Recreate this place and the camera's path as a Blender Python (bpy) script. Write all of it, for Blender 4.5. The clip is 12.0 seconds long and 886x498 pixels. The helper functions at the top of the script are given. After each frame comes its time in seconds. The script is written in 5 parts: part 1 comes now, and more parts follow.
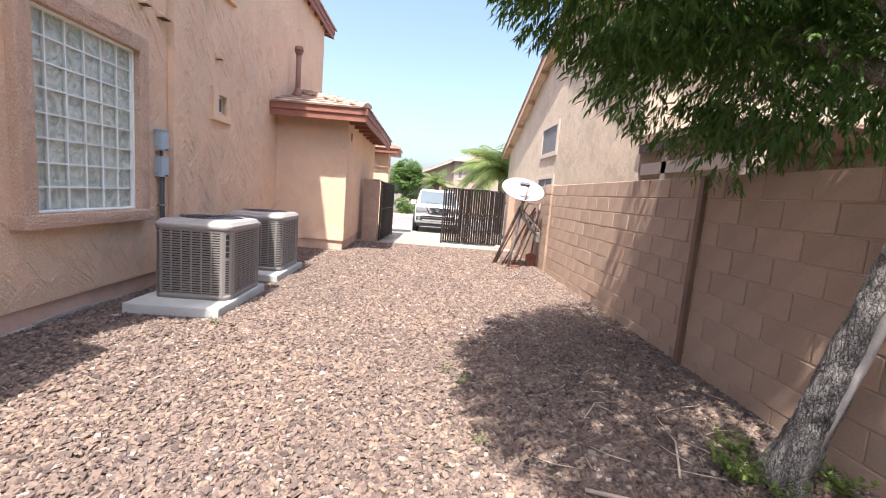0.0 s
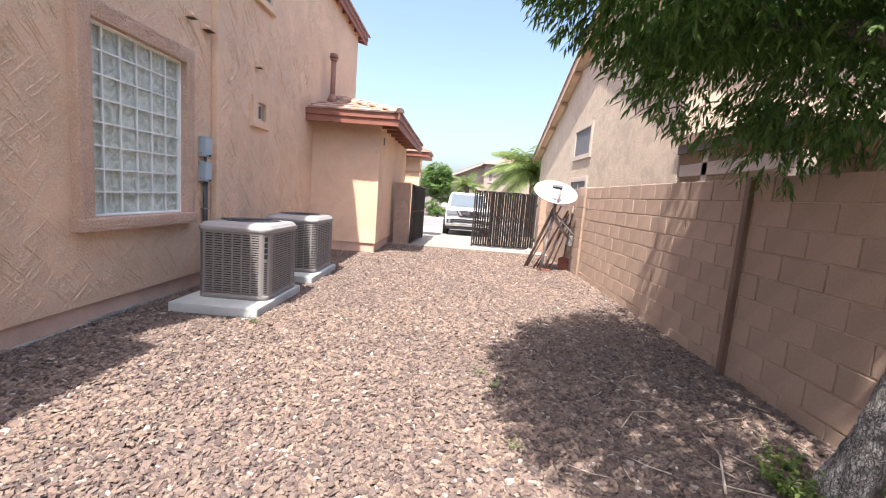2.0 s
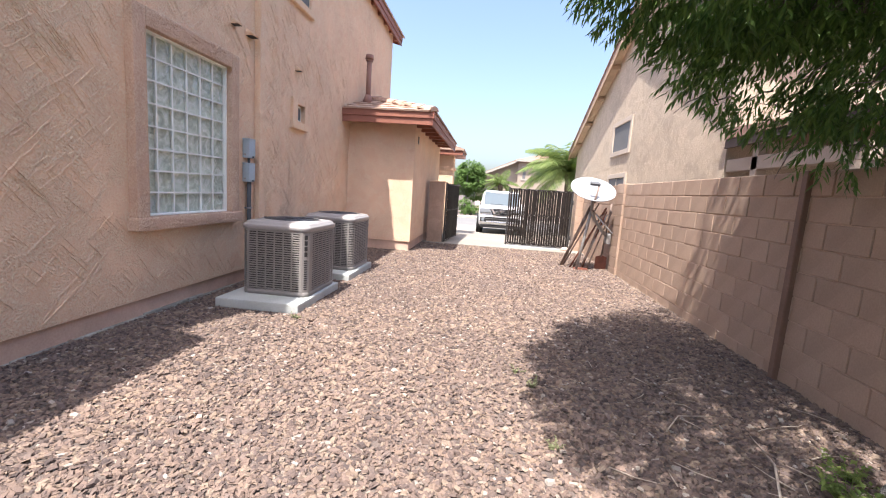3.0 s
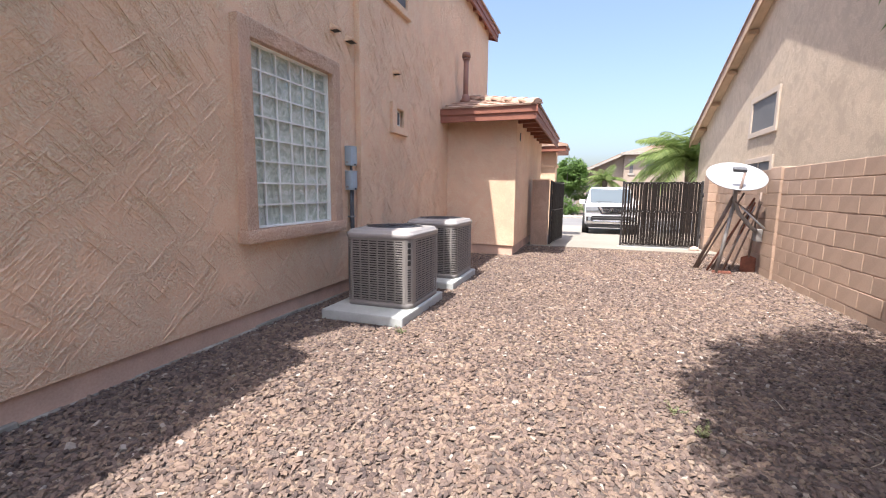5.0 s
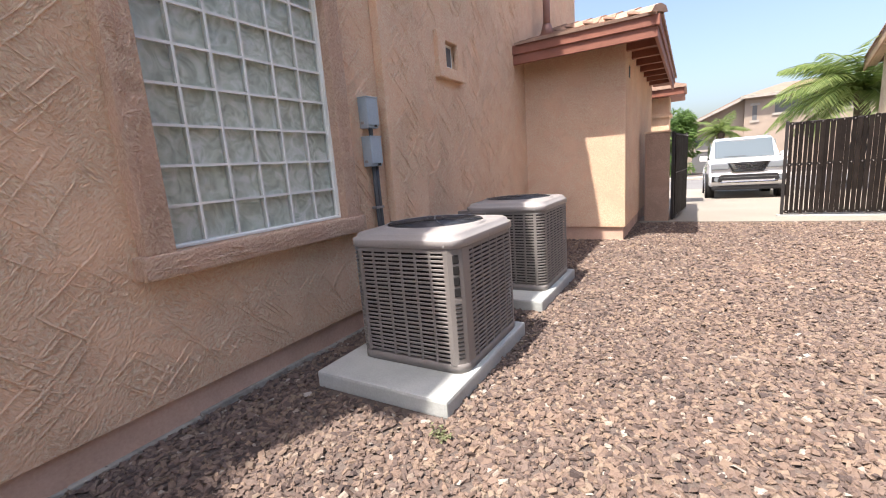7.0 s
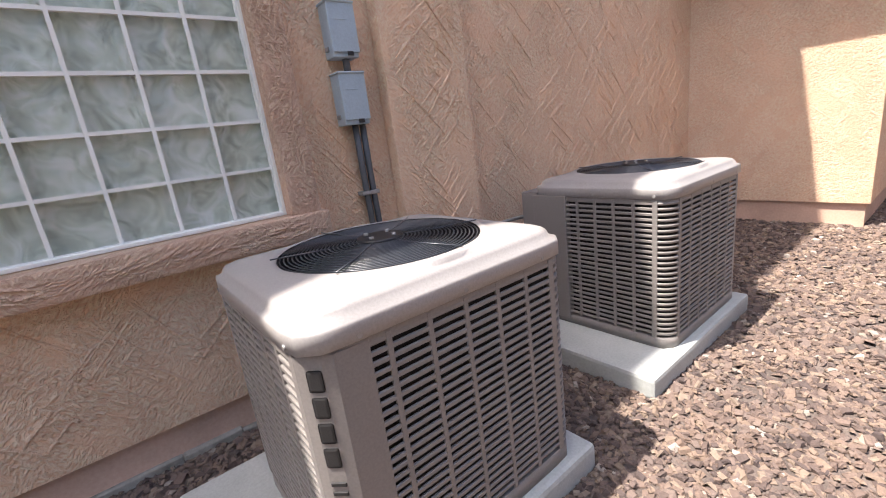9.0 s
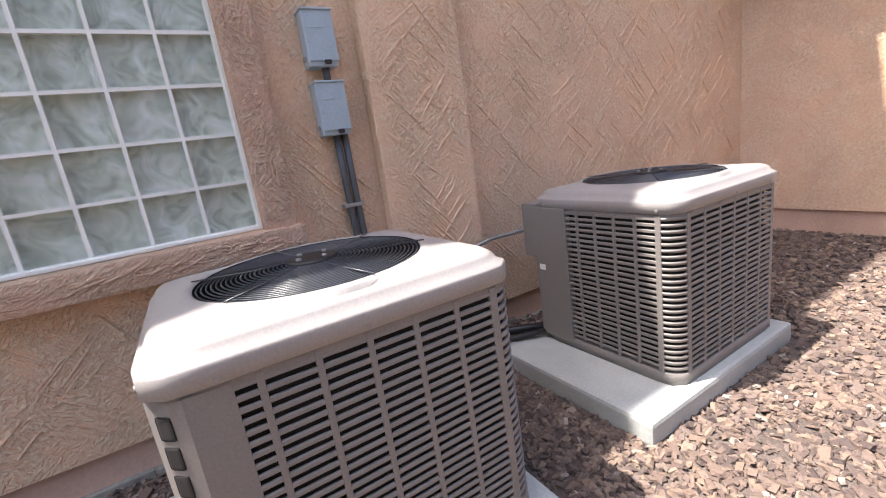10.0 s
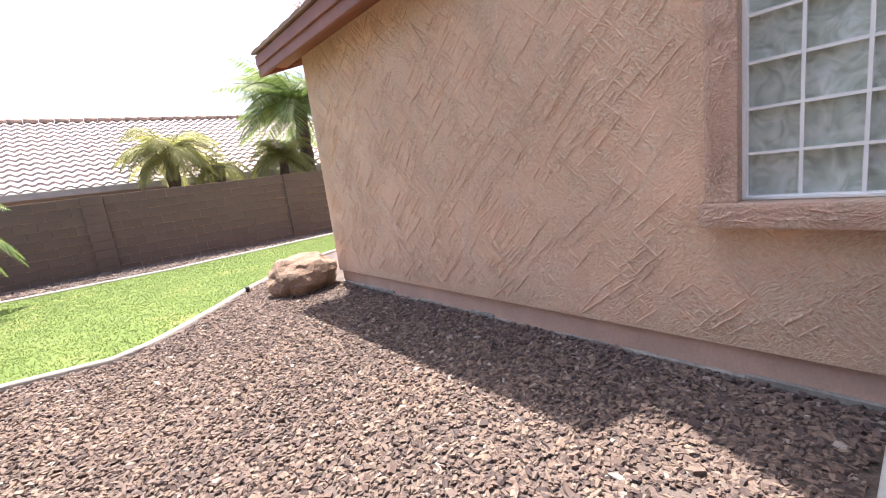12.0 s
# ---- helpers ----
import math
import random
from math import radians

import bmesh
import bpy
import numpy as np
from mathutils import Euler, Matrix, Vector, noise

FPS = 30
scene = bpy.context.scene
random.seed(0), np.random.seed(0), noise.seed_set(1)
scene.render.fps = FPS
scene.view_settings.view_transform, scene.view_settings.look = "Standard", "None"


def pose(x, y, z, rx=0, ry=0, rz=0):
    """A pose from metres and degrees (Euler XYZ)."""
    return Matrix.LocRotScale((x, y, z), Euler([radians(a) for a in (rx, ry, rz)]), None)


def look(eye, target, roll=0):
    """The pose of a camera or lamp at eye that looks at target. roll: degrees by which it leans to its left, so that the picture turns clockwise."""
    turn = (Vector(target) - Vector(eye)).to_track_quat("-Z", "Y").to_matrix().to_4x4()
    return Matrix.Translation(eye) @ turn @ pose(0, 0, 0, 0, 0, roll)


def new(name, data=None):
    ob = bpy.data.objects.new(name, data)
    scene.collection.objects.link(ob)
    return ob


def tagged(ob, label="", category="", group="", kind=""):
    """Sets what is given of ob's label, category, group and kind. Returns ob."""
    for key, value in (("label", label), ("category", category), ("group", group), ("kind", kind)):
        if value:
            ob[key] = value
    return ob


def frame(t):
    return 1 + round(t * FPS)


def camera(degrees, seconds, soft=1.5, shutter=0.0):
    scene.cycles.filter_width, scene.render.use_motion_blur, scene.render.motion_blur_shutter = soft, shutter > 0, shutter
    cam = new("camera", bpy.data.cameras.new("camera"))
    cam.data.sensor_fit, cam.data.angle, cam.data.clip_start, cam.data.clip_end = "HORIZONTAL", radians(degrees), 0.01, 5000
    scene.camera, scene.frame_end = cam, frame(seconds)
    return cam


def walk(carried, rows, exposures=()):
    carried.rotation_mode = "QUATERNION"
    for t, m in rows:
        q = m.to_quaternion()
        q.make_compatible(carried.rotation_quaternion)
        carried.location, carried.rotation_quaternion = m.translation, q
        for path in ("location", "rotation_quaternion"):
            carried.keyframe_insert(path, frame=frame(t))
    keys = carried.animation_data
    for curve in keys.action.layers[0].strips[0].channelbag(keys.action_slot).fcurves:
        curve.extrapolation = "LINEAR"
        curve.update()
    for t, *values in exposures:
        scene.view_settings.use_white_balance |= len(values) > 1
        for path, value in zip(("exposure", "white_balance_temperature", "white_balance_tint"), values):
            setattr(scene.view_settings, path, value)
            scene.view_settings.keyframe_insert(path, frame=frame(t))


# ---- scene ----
cam = camera(92.6, 12.0, soft=1.1)
PATH = [
    (0, (-0.309, -0.215, 1.277), (-0.216, 1.766, 1.022), 4.6),
    (0.5, (-0.325, -0.215, 1.275), (-0.248, 1.768, 1.023), 4.5),
    (1, (-0.331, -0.214, 1.273), (-0.284, 1.77, 1.025), 4.5),
    (1.5, (-0.33, -0.219, 1.278), (-0.323, 1.765, 1.03), 4.5),
    (2, (-0.336, -0.216, 1.277), (-0.383, 1.767, 1.025), 4.4),
    (2.5, (-0.354, -0.216, 1.277), (-0.471, 1.763, 1.018), 4.2),
    (3, (-0.369, -0.219, 1.269), (-0.568, 1.753, 0.999), 3.9),
    (5, (-0.605, 0.256, 1.218), (-1.248, 2.13, 0.947), 0.6),
    (5.5, (-0.774, 0.637, 1.211), (-1.49, 2.485, 0.939), -0.6),
    (6, (-0.886, 1.2, 1.198), (-1.686, 3.009, 0.9), -2.0),
    (6.5, (-1.067, 1.694, 1.216), (-1.961, 3.452, 0.878), -3.5),
    (6.7, (-1.133, 1.894, 1.177), (-2.063, 3.63, 0.83), -3.9),
    (8.5, (-1.471, 3.633, 1.119), (-2.921, 4.915, 0.614), -7.0),
    (9, (-1.521, 3.936, 1.114), (-3.057, 5.111, 0.603), -7.4),
    (9.5, (-1.47, 4.213, 1.11), (-3.095, 5.263, 0.602), -8.0),
    (10, (-1.441, 4.3, 1.085), (-3.128, 5.274, 0.632), -8.4),
    (10.5, (-1.437, 4.262, 1.094), (-3.294, 4.871, 0.668), -8.7),
    (11, (-1.385, 4.153, 1.102), (-3.351, 4.116, 0.74), -8.5),
    (11.5, (-1.209, 3.993, 1.12), (-3.014, 3.203, 0.776), -7.8),
    (12, (-1.07, 3.941, 1.191), (-2.33, 2.432, 0.824), -7.6),
]
EXPOSURES = [(0, 2.14, 6250, 14), (3, 2.10, 6200, 14), (5, 1.92, 6200, 14), (6.5, 1.84, 6400, 14), (8.5, 2.06, 6450, 14), (10.5, 2.42, 6350, 14), (11.3, 2.66, 6300, 14), (12, 2.28, 6250, 16)]
walk(cam, [(t, look(eye, target, roll)) for t, eye, target, roll in PATH], EXPOSURES)

# ---- light ----
SUN = Vector((-0.16, -0.42, 1.0)).normalized()
world = bpy.data.worlds.new("sky")
scene.world = world
world.use_nodes = True
wn = world.node_tree
sky = wn.nodes.new("ShaderNodeTexSky")
sky.sky_type = "NISHITA"
sky.sun_disc = False
sky.sun_elevation = math.asin(SUN.z)
sky.sun_rotation = math.atan2(SUN.x, SUN.y)
sky.air_density, sky.dust_density, sky.ozone_density = 1.0, 3.8, 1.0
wn.links.new(sky.outputs[0], wn.nodes["Background"].inputs[0])
wn.nodes["Background"].inputs[1].default_value = 0.086
sun = new("sun", bpy.data.lights.new("sun", "SUN"))
sun.data.energy = 3.0
sun.data.angle = radians(0.6)
sun.data.color = (1.0, 0.935, 0.83)
sun.matrix_world = look((0, 0, 20), Vector((0, 0, 20)) - SUN)

GROUND = -0.1


# ---- mesh helpers ----
def part(name, bm, material, parent=None, label=""):
    """Link a bmesh as one mesh object, under a thing or a part."""
    me = bpy.data.meshes.new(name)
    bm.to_mesh(me)
    bm.free()
    if material is not None:
        me.materials.append(material)
    ob = new(name, me)
    if parent is not None:
        ob.parent = parent
    if label:
        ob["label"] = label
    return ob


def shared(name, me, parent, m):
    """One more object on a mesh that alike pieces share."""
    ob = new(name, me)
    ob.parent = parent
    ob.matrix_local = m
    return ob


def mesh_of(name, bm, material):
    me = bpy.data.meshes.new(name)
    bm.to_mesh(me)
    bm.free()
    me.materials.append(material)
    return me


def thing(name, m, label, category, group="", kind=""):
    ob = new(name)
    ob.empty_display_size = 0.1
    ob.matrix_world = m
    return tagged(ob, label, category, group, kind)


def box(x0, x1, y0, y1, z0, z1, bevel=0.0, seg=1, bm=None):
    out = bm or bmesh.new()
    made = bmesh.ops.create_cube(out, size=1.0, matrix=Matrix.Translation(((x0 + x1) / 2, (y0 + y1) / 2, (z0 + z1) / 2)) @ Matrix.Diagonal((x1 - x0, y1 - y0, z1 - z0, 1)))
    if bevel:
        edges = {e for v in made["verts"] for e in v.link_edges}
        bmesh.ops.bevel(out, geom=list(edges), offset=bevel, segments=seg, affect="EDGES", profile=0.6)
    return out


def prism(points, axis, a, b, bm=None):
    """A closed outline (two coordinates a point) drawn out along an axis from a to b."""
    out = bm or bmesh.new()
    def put(p, v):
        return {"x": (v, p[0], p[1]), "y": (p[0], v, p[1]), "z": (p[0], p[1], v)}[axis]
    lo = [out.verts.new(put(p, a)) for p in points]
    hi = [out.verts.new(put(p, b)) for p in points]
    n = len(points)
    out.faces.new(lo)
    out.faces.new(hi[::-1])
    for i in range(n):
        out.faces.new((lo[i], hi[i], hi[(i + 1) % n], lo[(i + 1) % n]))
    bmesh.ops.recalc_face_normals(out, faces=out.faces[:])
    return out


def rod(p, q, r0, r1=None, seg=10, bm=None, smooth=True):
    """A round bar from p to q."""
    out = bm or bmesh.new()
    p, q = Vector(p), Vector(q)
    m = Matrix.Translation((p + q) / 2) @ (q - p).to_track_quat("Z", "Y").to_matrix().to_4x4()
    made = bmesh.ops.create_cone(out, cap_ends=True, segments=seg, radius1=r0, radius2=r0 if r1 is None else r1, depth=(q - p).length, matrix=m)
    if smooth:
        for f in {f for v in made["verts"] for f in v.link_faces}:
            f.smooth = len(f.verts) == 4
    return out


def tube(points, radii, seg=10, bm=None, rough=0.0, seed=0):
    """A tapered, bent tube through points."""
    out = bm or bmesh.new()
    rng = random.Random(seed)
    pts = [Vector(p) for p in points]
    rings = []
    for i, p in enumerate(pts):
        d = (pts[min(i + 1, len(pts) - 1)] - pts[max(i - 1, 0)]).normalized()
        side = d.cross(Vector((0.3, 0.9, 0.1))).normalized()
        up = side.cross(d)
        rings.append([out.verts.new(p + (side * math.cos(a) + up * math.sin(a)) * radii[i] * (1 + rough * rng.uniform(-1, 1))) for a in [2 * math.pi * k / seg for k in range(seg)]])
    for a, b in zip(rings, rings[1:]):
        for k in range(seg):
            f = out.faces.new((a[k], a[(k + 1) % seg], b[(k + 1) % seg], b[k]))
            f.smooth = True
    out.faces.new(rings[0][::-1])
    out.faces.new(rings[-1])
    return out


# ---- materials ----
def material(name, colour, rough=0.8, metal=0.0, spec=0.5):
    m = bpy.data.materials.new(name)
    m.use_nodes = True
    b = m.node_tree.nodes["Principled BSDF"]
    b.inputs["Base Color"].default_value = (*colour, 1)
    b.inputs["Roughness"].default_value = rough
    b.inputs["Metallic"].default_value = metal
    b.inputs["Specular IOR Level"].default_value = spec
    return m


def node(m, kind, **values):
    n = m.node_tree.nodes.new(kind)
    for k, v in values.items():
        n.inputs[k].default_value = v
    return n


def link(m, a, b):
    m.node_tree.links.new(a, b)


def coords(m, scale=(1, 1, 1), turn=(0, 0, 0)):
    t = node(m, "ShaderNodeTexCoord")
    p = node(m, "ShaderNodeMapping")
    p.inputs["Scale"].default_value = scale
    p.inputs["Rotation"].default_value = [radians(a) for a in turn]
    link(m, t.outputs["Object"], p.inputs["Vector"])
    return p.outputs["Vector"]


def noise_of(m, scale, detail=4.0, rough=0.6, at=None, stretch=(1, 1, 1)):
    n = node(m, "ShaderNodeTexNoise", Scale=scale, Detail=detail, Roughness=rough)
    link(m, at or coords(m, stretch), n.inputs["Vector"])
    return n.outputs["Fac"]


def ramp(m, value, stops):
    r = node(m, "ShaderNodeValToRGB")
    e = r.color_ramp.elements
    while len(e) < len(stops):
        e.new(0.5)
    for el, (p, c) in zip(e, stops):
        el.position, el.color = p, (*c, 1) if len(c) == 3 else c
    link(m, value, r.inputs["Fac"])
    return r.outputs["Color"]


def mixed(m, kind, fac, a, b):
    x = node(m, "ShaderNodeMix")
    x.data_type, x.blend_type = "RGBA", kind
    for v, i in ((fac, 0), (a, 6), (b, 7)):
        if isinstance(v, (int, float)):
            x.inputs[i].default_value = v
        elif isinstance(v, tuple):
            x.inputs[i].default_value = (*v, 1)
        else:
            link(m, v, x.inputs[i])
    return x.outputs[2]


def bump(m, height, strength=0.5, distance=0.01, under=None):
    b = node(m, "ShaderNodeBump", Strength=strength, Distance=distance)
    link(m, height, b.inputs["Height"])
    if under is not None:
        link(m, under, b.inputs["Normal"])
    link(m, b.outputs["Normal"], m.node_tree.nodes["Principled BSDF"].inputs["Normal"])
    return b.outputs["Normal"]


def base(m, colour):
    link(m, colour, m.node_tree.nodes["Principled BSDF"].inputs["Base Color"])


def weathered(name, colour, rough=0.8, spread=0.15, scale=3.0, grain=60.0, relief=0.3, depth=0.004, metal=0.0, by_piece=0.0, spec=0.5):
    """Paint, concrete or wood: broad stains, fine grain and relief; pieces may differ a little."""
    m = material(name, colour, rough, metal, spec)
    dark = tuple(c * (1 - spread) for c in colour)
    light = tuple(min(1, c * (1 + spread)) for c in colour)
    c = ramp(m, noise_of(m, scale, 5), [(0.3, dark), (0.7, light)])
    fine = noise_of(m, grain, 3)
    c = mixed(m, "OVERLAY", 0.25, c, ramp(m, fine, [(0.2, (0.25,) * 3), (0.8, (0.75,) * 3)]))
    if by_piece:
        info = node(m, "ShaderNodeObjectInfo")
        c = mixed(m, "MULTIPLY", 1.0, c, ramp(m, info.outputs["Random"], [(0.0, (1 - by_piece,) * 3), (1.0, (1.0,) * 3)]))
    base(m, c)
    if relief:
        bump(m, fine, relief, depth)
    return m


def stucco(name, colour, strength=0.9):
    """Trowelled stucco: smooth passes of the trowel beside torn, knobbly ones, crossing at about 45 degrees."""
    m = material(name, colour, 0.92, 0.0, 0.25)
    tex = node(m, "ShaderNodeTexCoord")
    sep = node(m, "ShaderNodeSeparateXYZ")
    link(m, tex.outputs["Object"], sep.inputs[0])
    def op(kind, a, b):
        n = node(m, "ShaderNodeMath")
        n.operation = kind
        for v, i in ((a, 0), (b, 1)):
            if isinstance(v, (int, float)):
                n.inputs[i].default_value = v
            else:
                link(m, v, n.inputs[i])
        return n.outputs[0]
    h = op("ADD", sep.outputs["X"], sep.outputs["Y"])
    h = op("ADD", h, op("MULTIPLY", noise_of(m, 3.0, 2), 0.10))
    u = op("ADD", h, sep.outputs["Z"])
    v = op("SUBTRACT", h, sep.outputs["Z"])

    def pair(a, fa, b, fb, seed):
        c = node(m, "ShaderNodeCombineXYZ")
        link(m, op("MULTIPLY", a, fa), c.inputs[0])
        link(m, op("MULTIPLY", b, fb), c.inputs[1])
        c.inputs[2].default_value = seed
        return c.outputs[0]

    def knobs(a, b, seed):
        # crumbs of plaster dragged along the stroke
        n = node(m, "ShaderNodeTexNoise", Scale=1.0, Detail=3.0, Roughness=0.62, Distortion=0.5)
        link(m, pair(a, 58.0, b, 30.0, seed), n.inputs["Vector"])
        return ramp(m, n.outputs["Fac"], [(0.36, (0.0,) * 3), (0.66, (1.0,) * 3)])

    def passes(a, b, seed):
        # one trowel pass: a long cell with a height and a roughness of its own
        vor = node(m, "ShaderNodeTexVoronoi", Scale=1.0, Randomness=0.75)
        vor.distance = "CHEBYCHEV"
        link(m, pair(a, 2.6, b, 5.2, seed), vor.inputs["Vector"])
        pick = node(m, "ShaderNodeSeparateColor")
        link(m, vor.outputs["Color"], pick.inputs[0])
        return pick.outputs[0], pick.outputs[1]

    ha, ra = passes(u, v, 0.0)
    hb, rb = passes(v, u, 4.0)
    choose = op("GREATER_THAN", noise_of(m, 3.4, 1), 0.5)
    level = mixed(m, "MIX", choose, ha, hb)
    torn = ramp(m, mixed(m, "MIX", choose, ra, rb), [(0.20, (0.55,) * 3), (0.50, (1.0,) * 3)])
    crumbs = mixed(m, "MULTIPLY", 1.0, mixed(m, "MIX", choose, knobs(u, v, 2.0), knobs(v, u, 7.0)), torn)
    height = mixed(m, "ADD", 1.0, mixed(m, "MULTIPLY", 1.0, level, (0.22, 0.22, 0.22)), mixed(m, "MULTIPLY", 1.0, crumbs, (0.60, 0.60, 0.60)))
    grain = noise_of(m, 150.0, 3)
    n1 = bump(m, grain, 0.35 * strength, 0.003)
    bump(m, height, strength, 0.0125, n1)
    stains = noise_of(m, 1.1, 6, 0.65)
    dark = tuple(c * 0.90 for c in colour)
    light = tuple(min(1, c * 1.06) for c in colour)
    c = ramp(m, stains, [(0.3, dark), (0.65, light)])
    c = mixed(m, "OVERLAY", 0.25, c, ramp(m, level, [(0.0, (0.46,) * 3), (1.0, (0.54,) * 3)]))
    # crumbs paler, hollows darker: relief shading put into the colour
    c = mixed(m, "OVERLAY", 0.6, c, ramp(m, crumbs, [(0.0, (0.36,) * 3), (0.9, (0.70,) * 3)]))
    c = mixed(m, "OVERLAY", 0.22, c, ramp(m, grain, [(0.2, (0.32,) * 3), (0.8, (0.70,) * 3)]))
    base(m, c)
    return m


M_STUCCO = stucco("tan_pink_stucco", (0.80, 0.566, 0.392), 1.0)
M_STUCCO_SMOOTH = stucco("tan_pink_smoother_stucco", (0.80, 0.566, 0.392), 0.9)
M_TRIM = stucco("reddish_trim_stucco", (0.62, 0.43, 0.315), 1.0)
M_PLINTH = weathered("painted_plinth", (0.60, 0.41, 0.31), 0.85, 0.2, 2.0)
M_CONCRETE = weathered("concrete", (0.42, 0.44, 0.425), 0.85, 0.15, 2.5, 90.0)
M_FASCIA = weathered("brown_red_fascia_paint", (0.26, 0.10, 0.065), 0.6, 0.15, 4.0)
M_BLOCK = weathered("tan_painted_block", (0.385, 0.272, 0.20), 0.9, 0.12, 2.5, 70.0, 0.5, 0.006, 0.0, 0.12)
M_MORTAR = weathered("tan_painted_joint", (0.45, 0.32, 0.235), 0.95, 0.12, 3.0)
M_GRAVELBED = weathered("gravel_bed", (0.115, 0.09, 0.078), 0.95, 0.35, 6.0, 45.0, 0.8, 0.02)
M_CREAM = stucco("cream_stucco", (0.46, 0.375, 0.285), 0.6)
M_BLACK = weathered("black_paint", (0.025, 0.022, 0.022), 0.6, 0.3)
M_WHITE = material("white_car_paint", (0.8, 0.8, 0.8), 0.2)
M_WHITE.node_tree.nodes["Principled BSDF"].inputs["Coat Weight"].default_value = 0.6
M_SHEET = weathered("taupe_sheet_metal", (0.215, 0.197, 0.185), 0.45, 0.07, 2.0, 150.0, 0.06, 0.001)
M_CAP = weathered("pale_taupe_cap", (0.31, 0.292, 0.282), 0.42, 0.06, 2.5, 150.0, 0.05, 0.001)
M_COIL = weathered("dark_coil", (0.018, 0.017, 0.017), 0.7, 0.3, 5.0, 300.0, 0.4, 0.002)
M_WIRE = material("black_wire", (0.045, 0.05, 0.06), 0.28)
M_DARK = material("dark_plastic", (0.012, 0.012, 0.014), 0.5)
M_BOX = weathered("blue_grey_enamel", (0.36, 0.44, 0.50), 0.45, 0.06, 6.0, 120.0, 0.05, 0.001)
M_CONDUIT = weathered("grey_conduit", (0.085, 0.09, 0.098), 0.5, 0.12)
M_GROUT = weathered("white_window_grout", (0.86, 0.86, 0.81), 0.6, 0.06)
M_TILE = weathered("tan_concrete_roof_tile", (0.46, 0.31, 0.235), 0.85, 0.2, 5.0, 60.0, 0.4, 0.005, 0.0, 0.3)
M_PIPE = weathered("brown_vent_pipe", (0.25, 0.13, 0.10), 0.6, 0.15)
M_WOODGATE = weathered("dark_stained_gate_slats", (0.02, 0.0155, 0.0135), 0.7, 0.35, 6.0, 80.0, 0.4, 0.004, 0.0, 0.4, 0.15)
M_STEEL = weathered("galvanised_steel", (0.30, 0.29, 0.28), 0.5, 0.15, 8.0, 90.0, 0.1, 0.001, 0.4)
M_RUST = weathered("rusty_iron", (0.20, 0.075, 0.05), 0.85, 0.35, 9.0)
M_DARKPOLE = weathered("dark_weathered_pole", (0.20, 0.15, 0.125), 0.8, 0.3, 8.0)
M_DISH = weathered("pale_grey_dish", (0.36, 0.38, 0.40), 0.4, 0.05)
M_TYRE = weathered("tyre_rubber", (0.02, 0.02, 0.02), 0.85, 0.2)
M_ROAD = weathered("asphalt", (0.16, 0.155, 0.15), 0.9, 0.12, 0.6, 40.0)
M_DRIVE = weathered("pale_driveway_concrete", (0.25, 0.225, 0.19), 0.85, 0.08, 0.7, 60.0)
M_PALEWALL = weathered("pale_far_stucco", (0.36, 0.29, 0.23), 0.9, 0.08, 0.8)
M_FARROOF = weathered("terracotta_far_roof", (0.27, 0.165, 0.125), 0.9, 0.15, 0.9)
M_KERB = weathered("pale_kerb_concrete", (0.38, 0.345, 0.30), 0.9, 0.15, 4.0)
M_SCREEN = weathered("grey_window_screen", (0.13, 0.13, 0.13), 0.75, 0.1, 2.0)
# the back wall's shade is put into this darker block colour
M_SHADEBLOCK = weathered("shade_brown_back_wall_block", (0.15, 0.105, 0.08), 0.9, 0.15, 1.5, 60.0, 0.5, 0.006, 0.0, 0.12)
M_GLASSDARK = material("tinted_car_glass", (0.10, 0.125, 0.14), 0.06, 0.0, 0.9)
M_CHROME = material("bright_chrome", (0.7, 0.7, 0.72), 0.15, 1.0)
M_LAMP = material("clear_headlamp", (0.20, 0.22, 0.24), 0.1)
M_PANE = material("pressed_swirl_reflection_back", (0.60, 0.60, 0.49), 0.25)
# pressed-glass swirls; their pale tones also stand in for sky reflections
swirl = node(M_PANE, "ShaderNodeTexNoise", Scale=9.0, Detail=2.0, Roughness=0.55, Distortion=1.7)
link(M_PANE, coords(M_PANE), swirl.inputs["Vector"])
base(M_PANE, ramp(M_PANE, swirl.outputs["Fac"], [(0.30, (0.52, 0.56, 0.475)), (0.5, (0.75, 0.80, 0.70)), (0.68, (0.94, 0.955, 0.91))]))
bump(M_PANE, swirl.outputs["Fac"], 0.6, 0.02)


def block_glass():
    m = material("wavy_clear_block_glass", (0.975, 0.985, 0.95), 0.08)
    b = m.node_tree.nodes["Principled BSDF"]
    b.inputs["Transmission Weight"].default_value = 1.0
    b.inputs["IOR"].default_value = 1.45
    n = node(m, "ShaderNodeTexNoise", Scale=8.0, Detail=1.0, Roughness=0.4, Distortion=1.0)
    link(m, coords(m), n.inputs["Vector"])
    bump(m, n.outputs["Fac"], 0.8, 0.014)
    return m


def leafy(name, a, b, rough=0.45, sheen=0.45):
    """Leaves that let some light through, each of its own green."""
    m = material(name, a, rough)
    geo = node(m, "ShaderNodeNewGeometry")
    c = ramp(m, geo.outputs["Random Per Island"], [(0.0, a), (1.0, b)])
    base(m, c)
    t = node(m, "ShaderNodeBsdfTranslucent")
    link(m, c, t.inputs["Color"])
    x = node(m, "ShaderNodeMixShader", Fac=sheen)
    out = m.node_tree.nodes["Material Output"]
    link(m, m.node_tree.nodes["Principled BSDF"].outputs[0], x.inputs[1])
    link(m, t.outputs[0], x.inputs[2])
    link(m, x.outputs[0], out.inputs["Surface"])
    return m


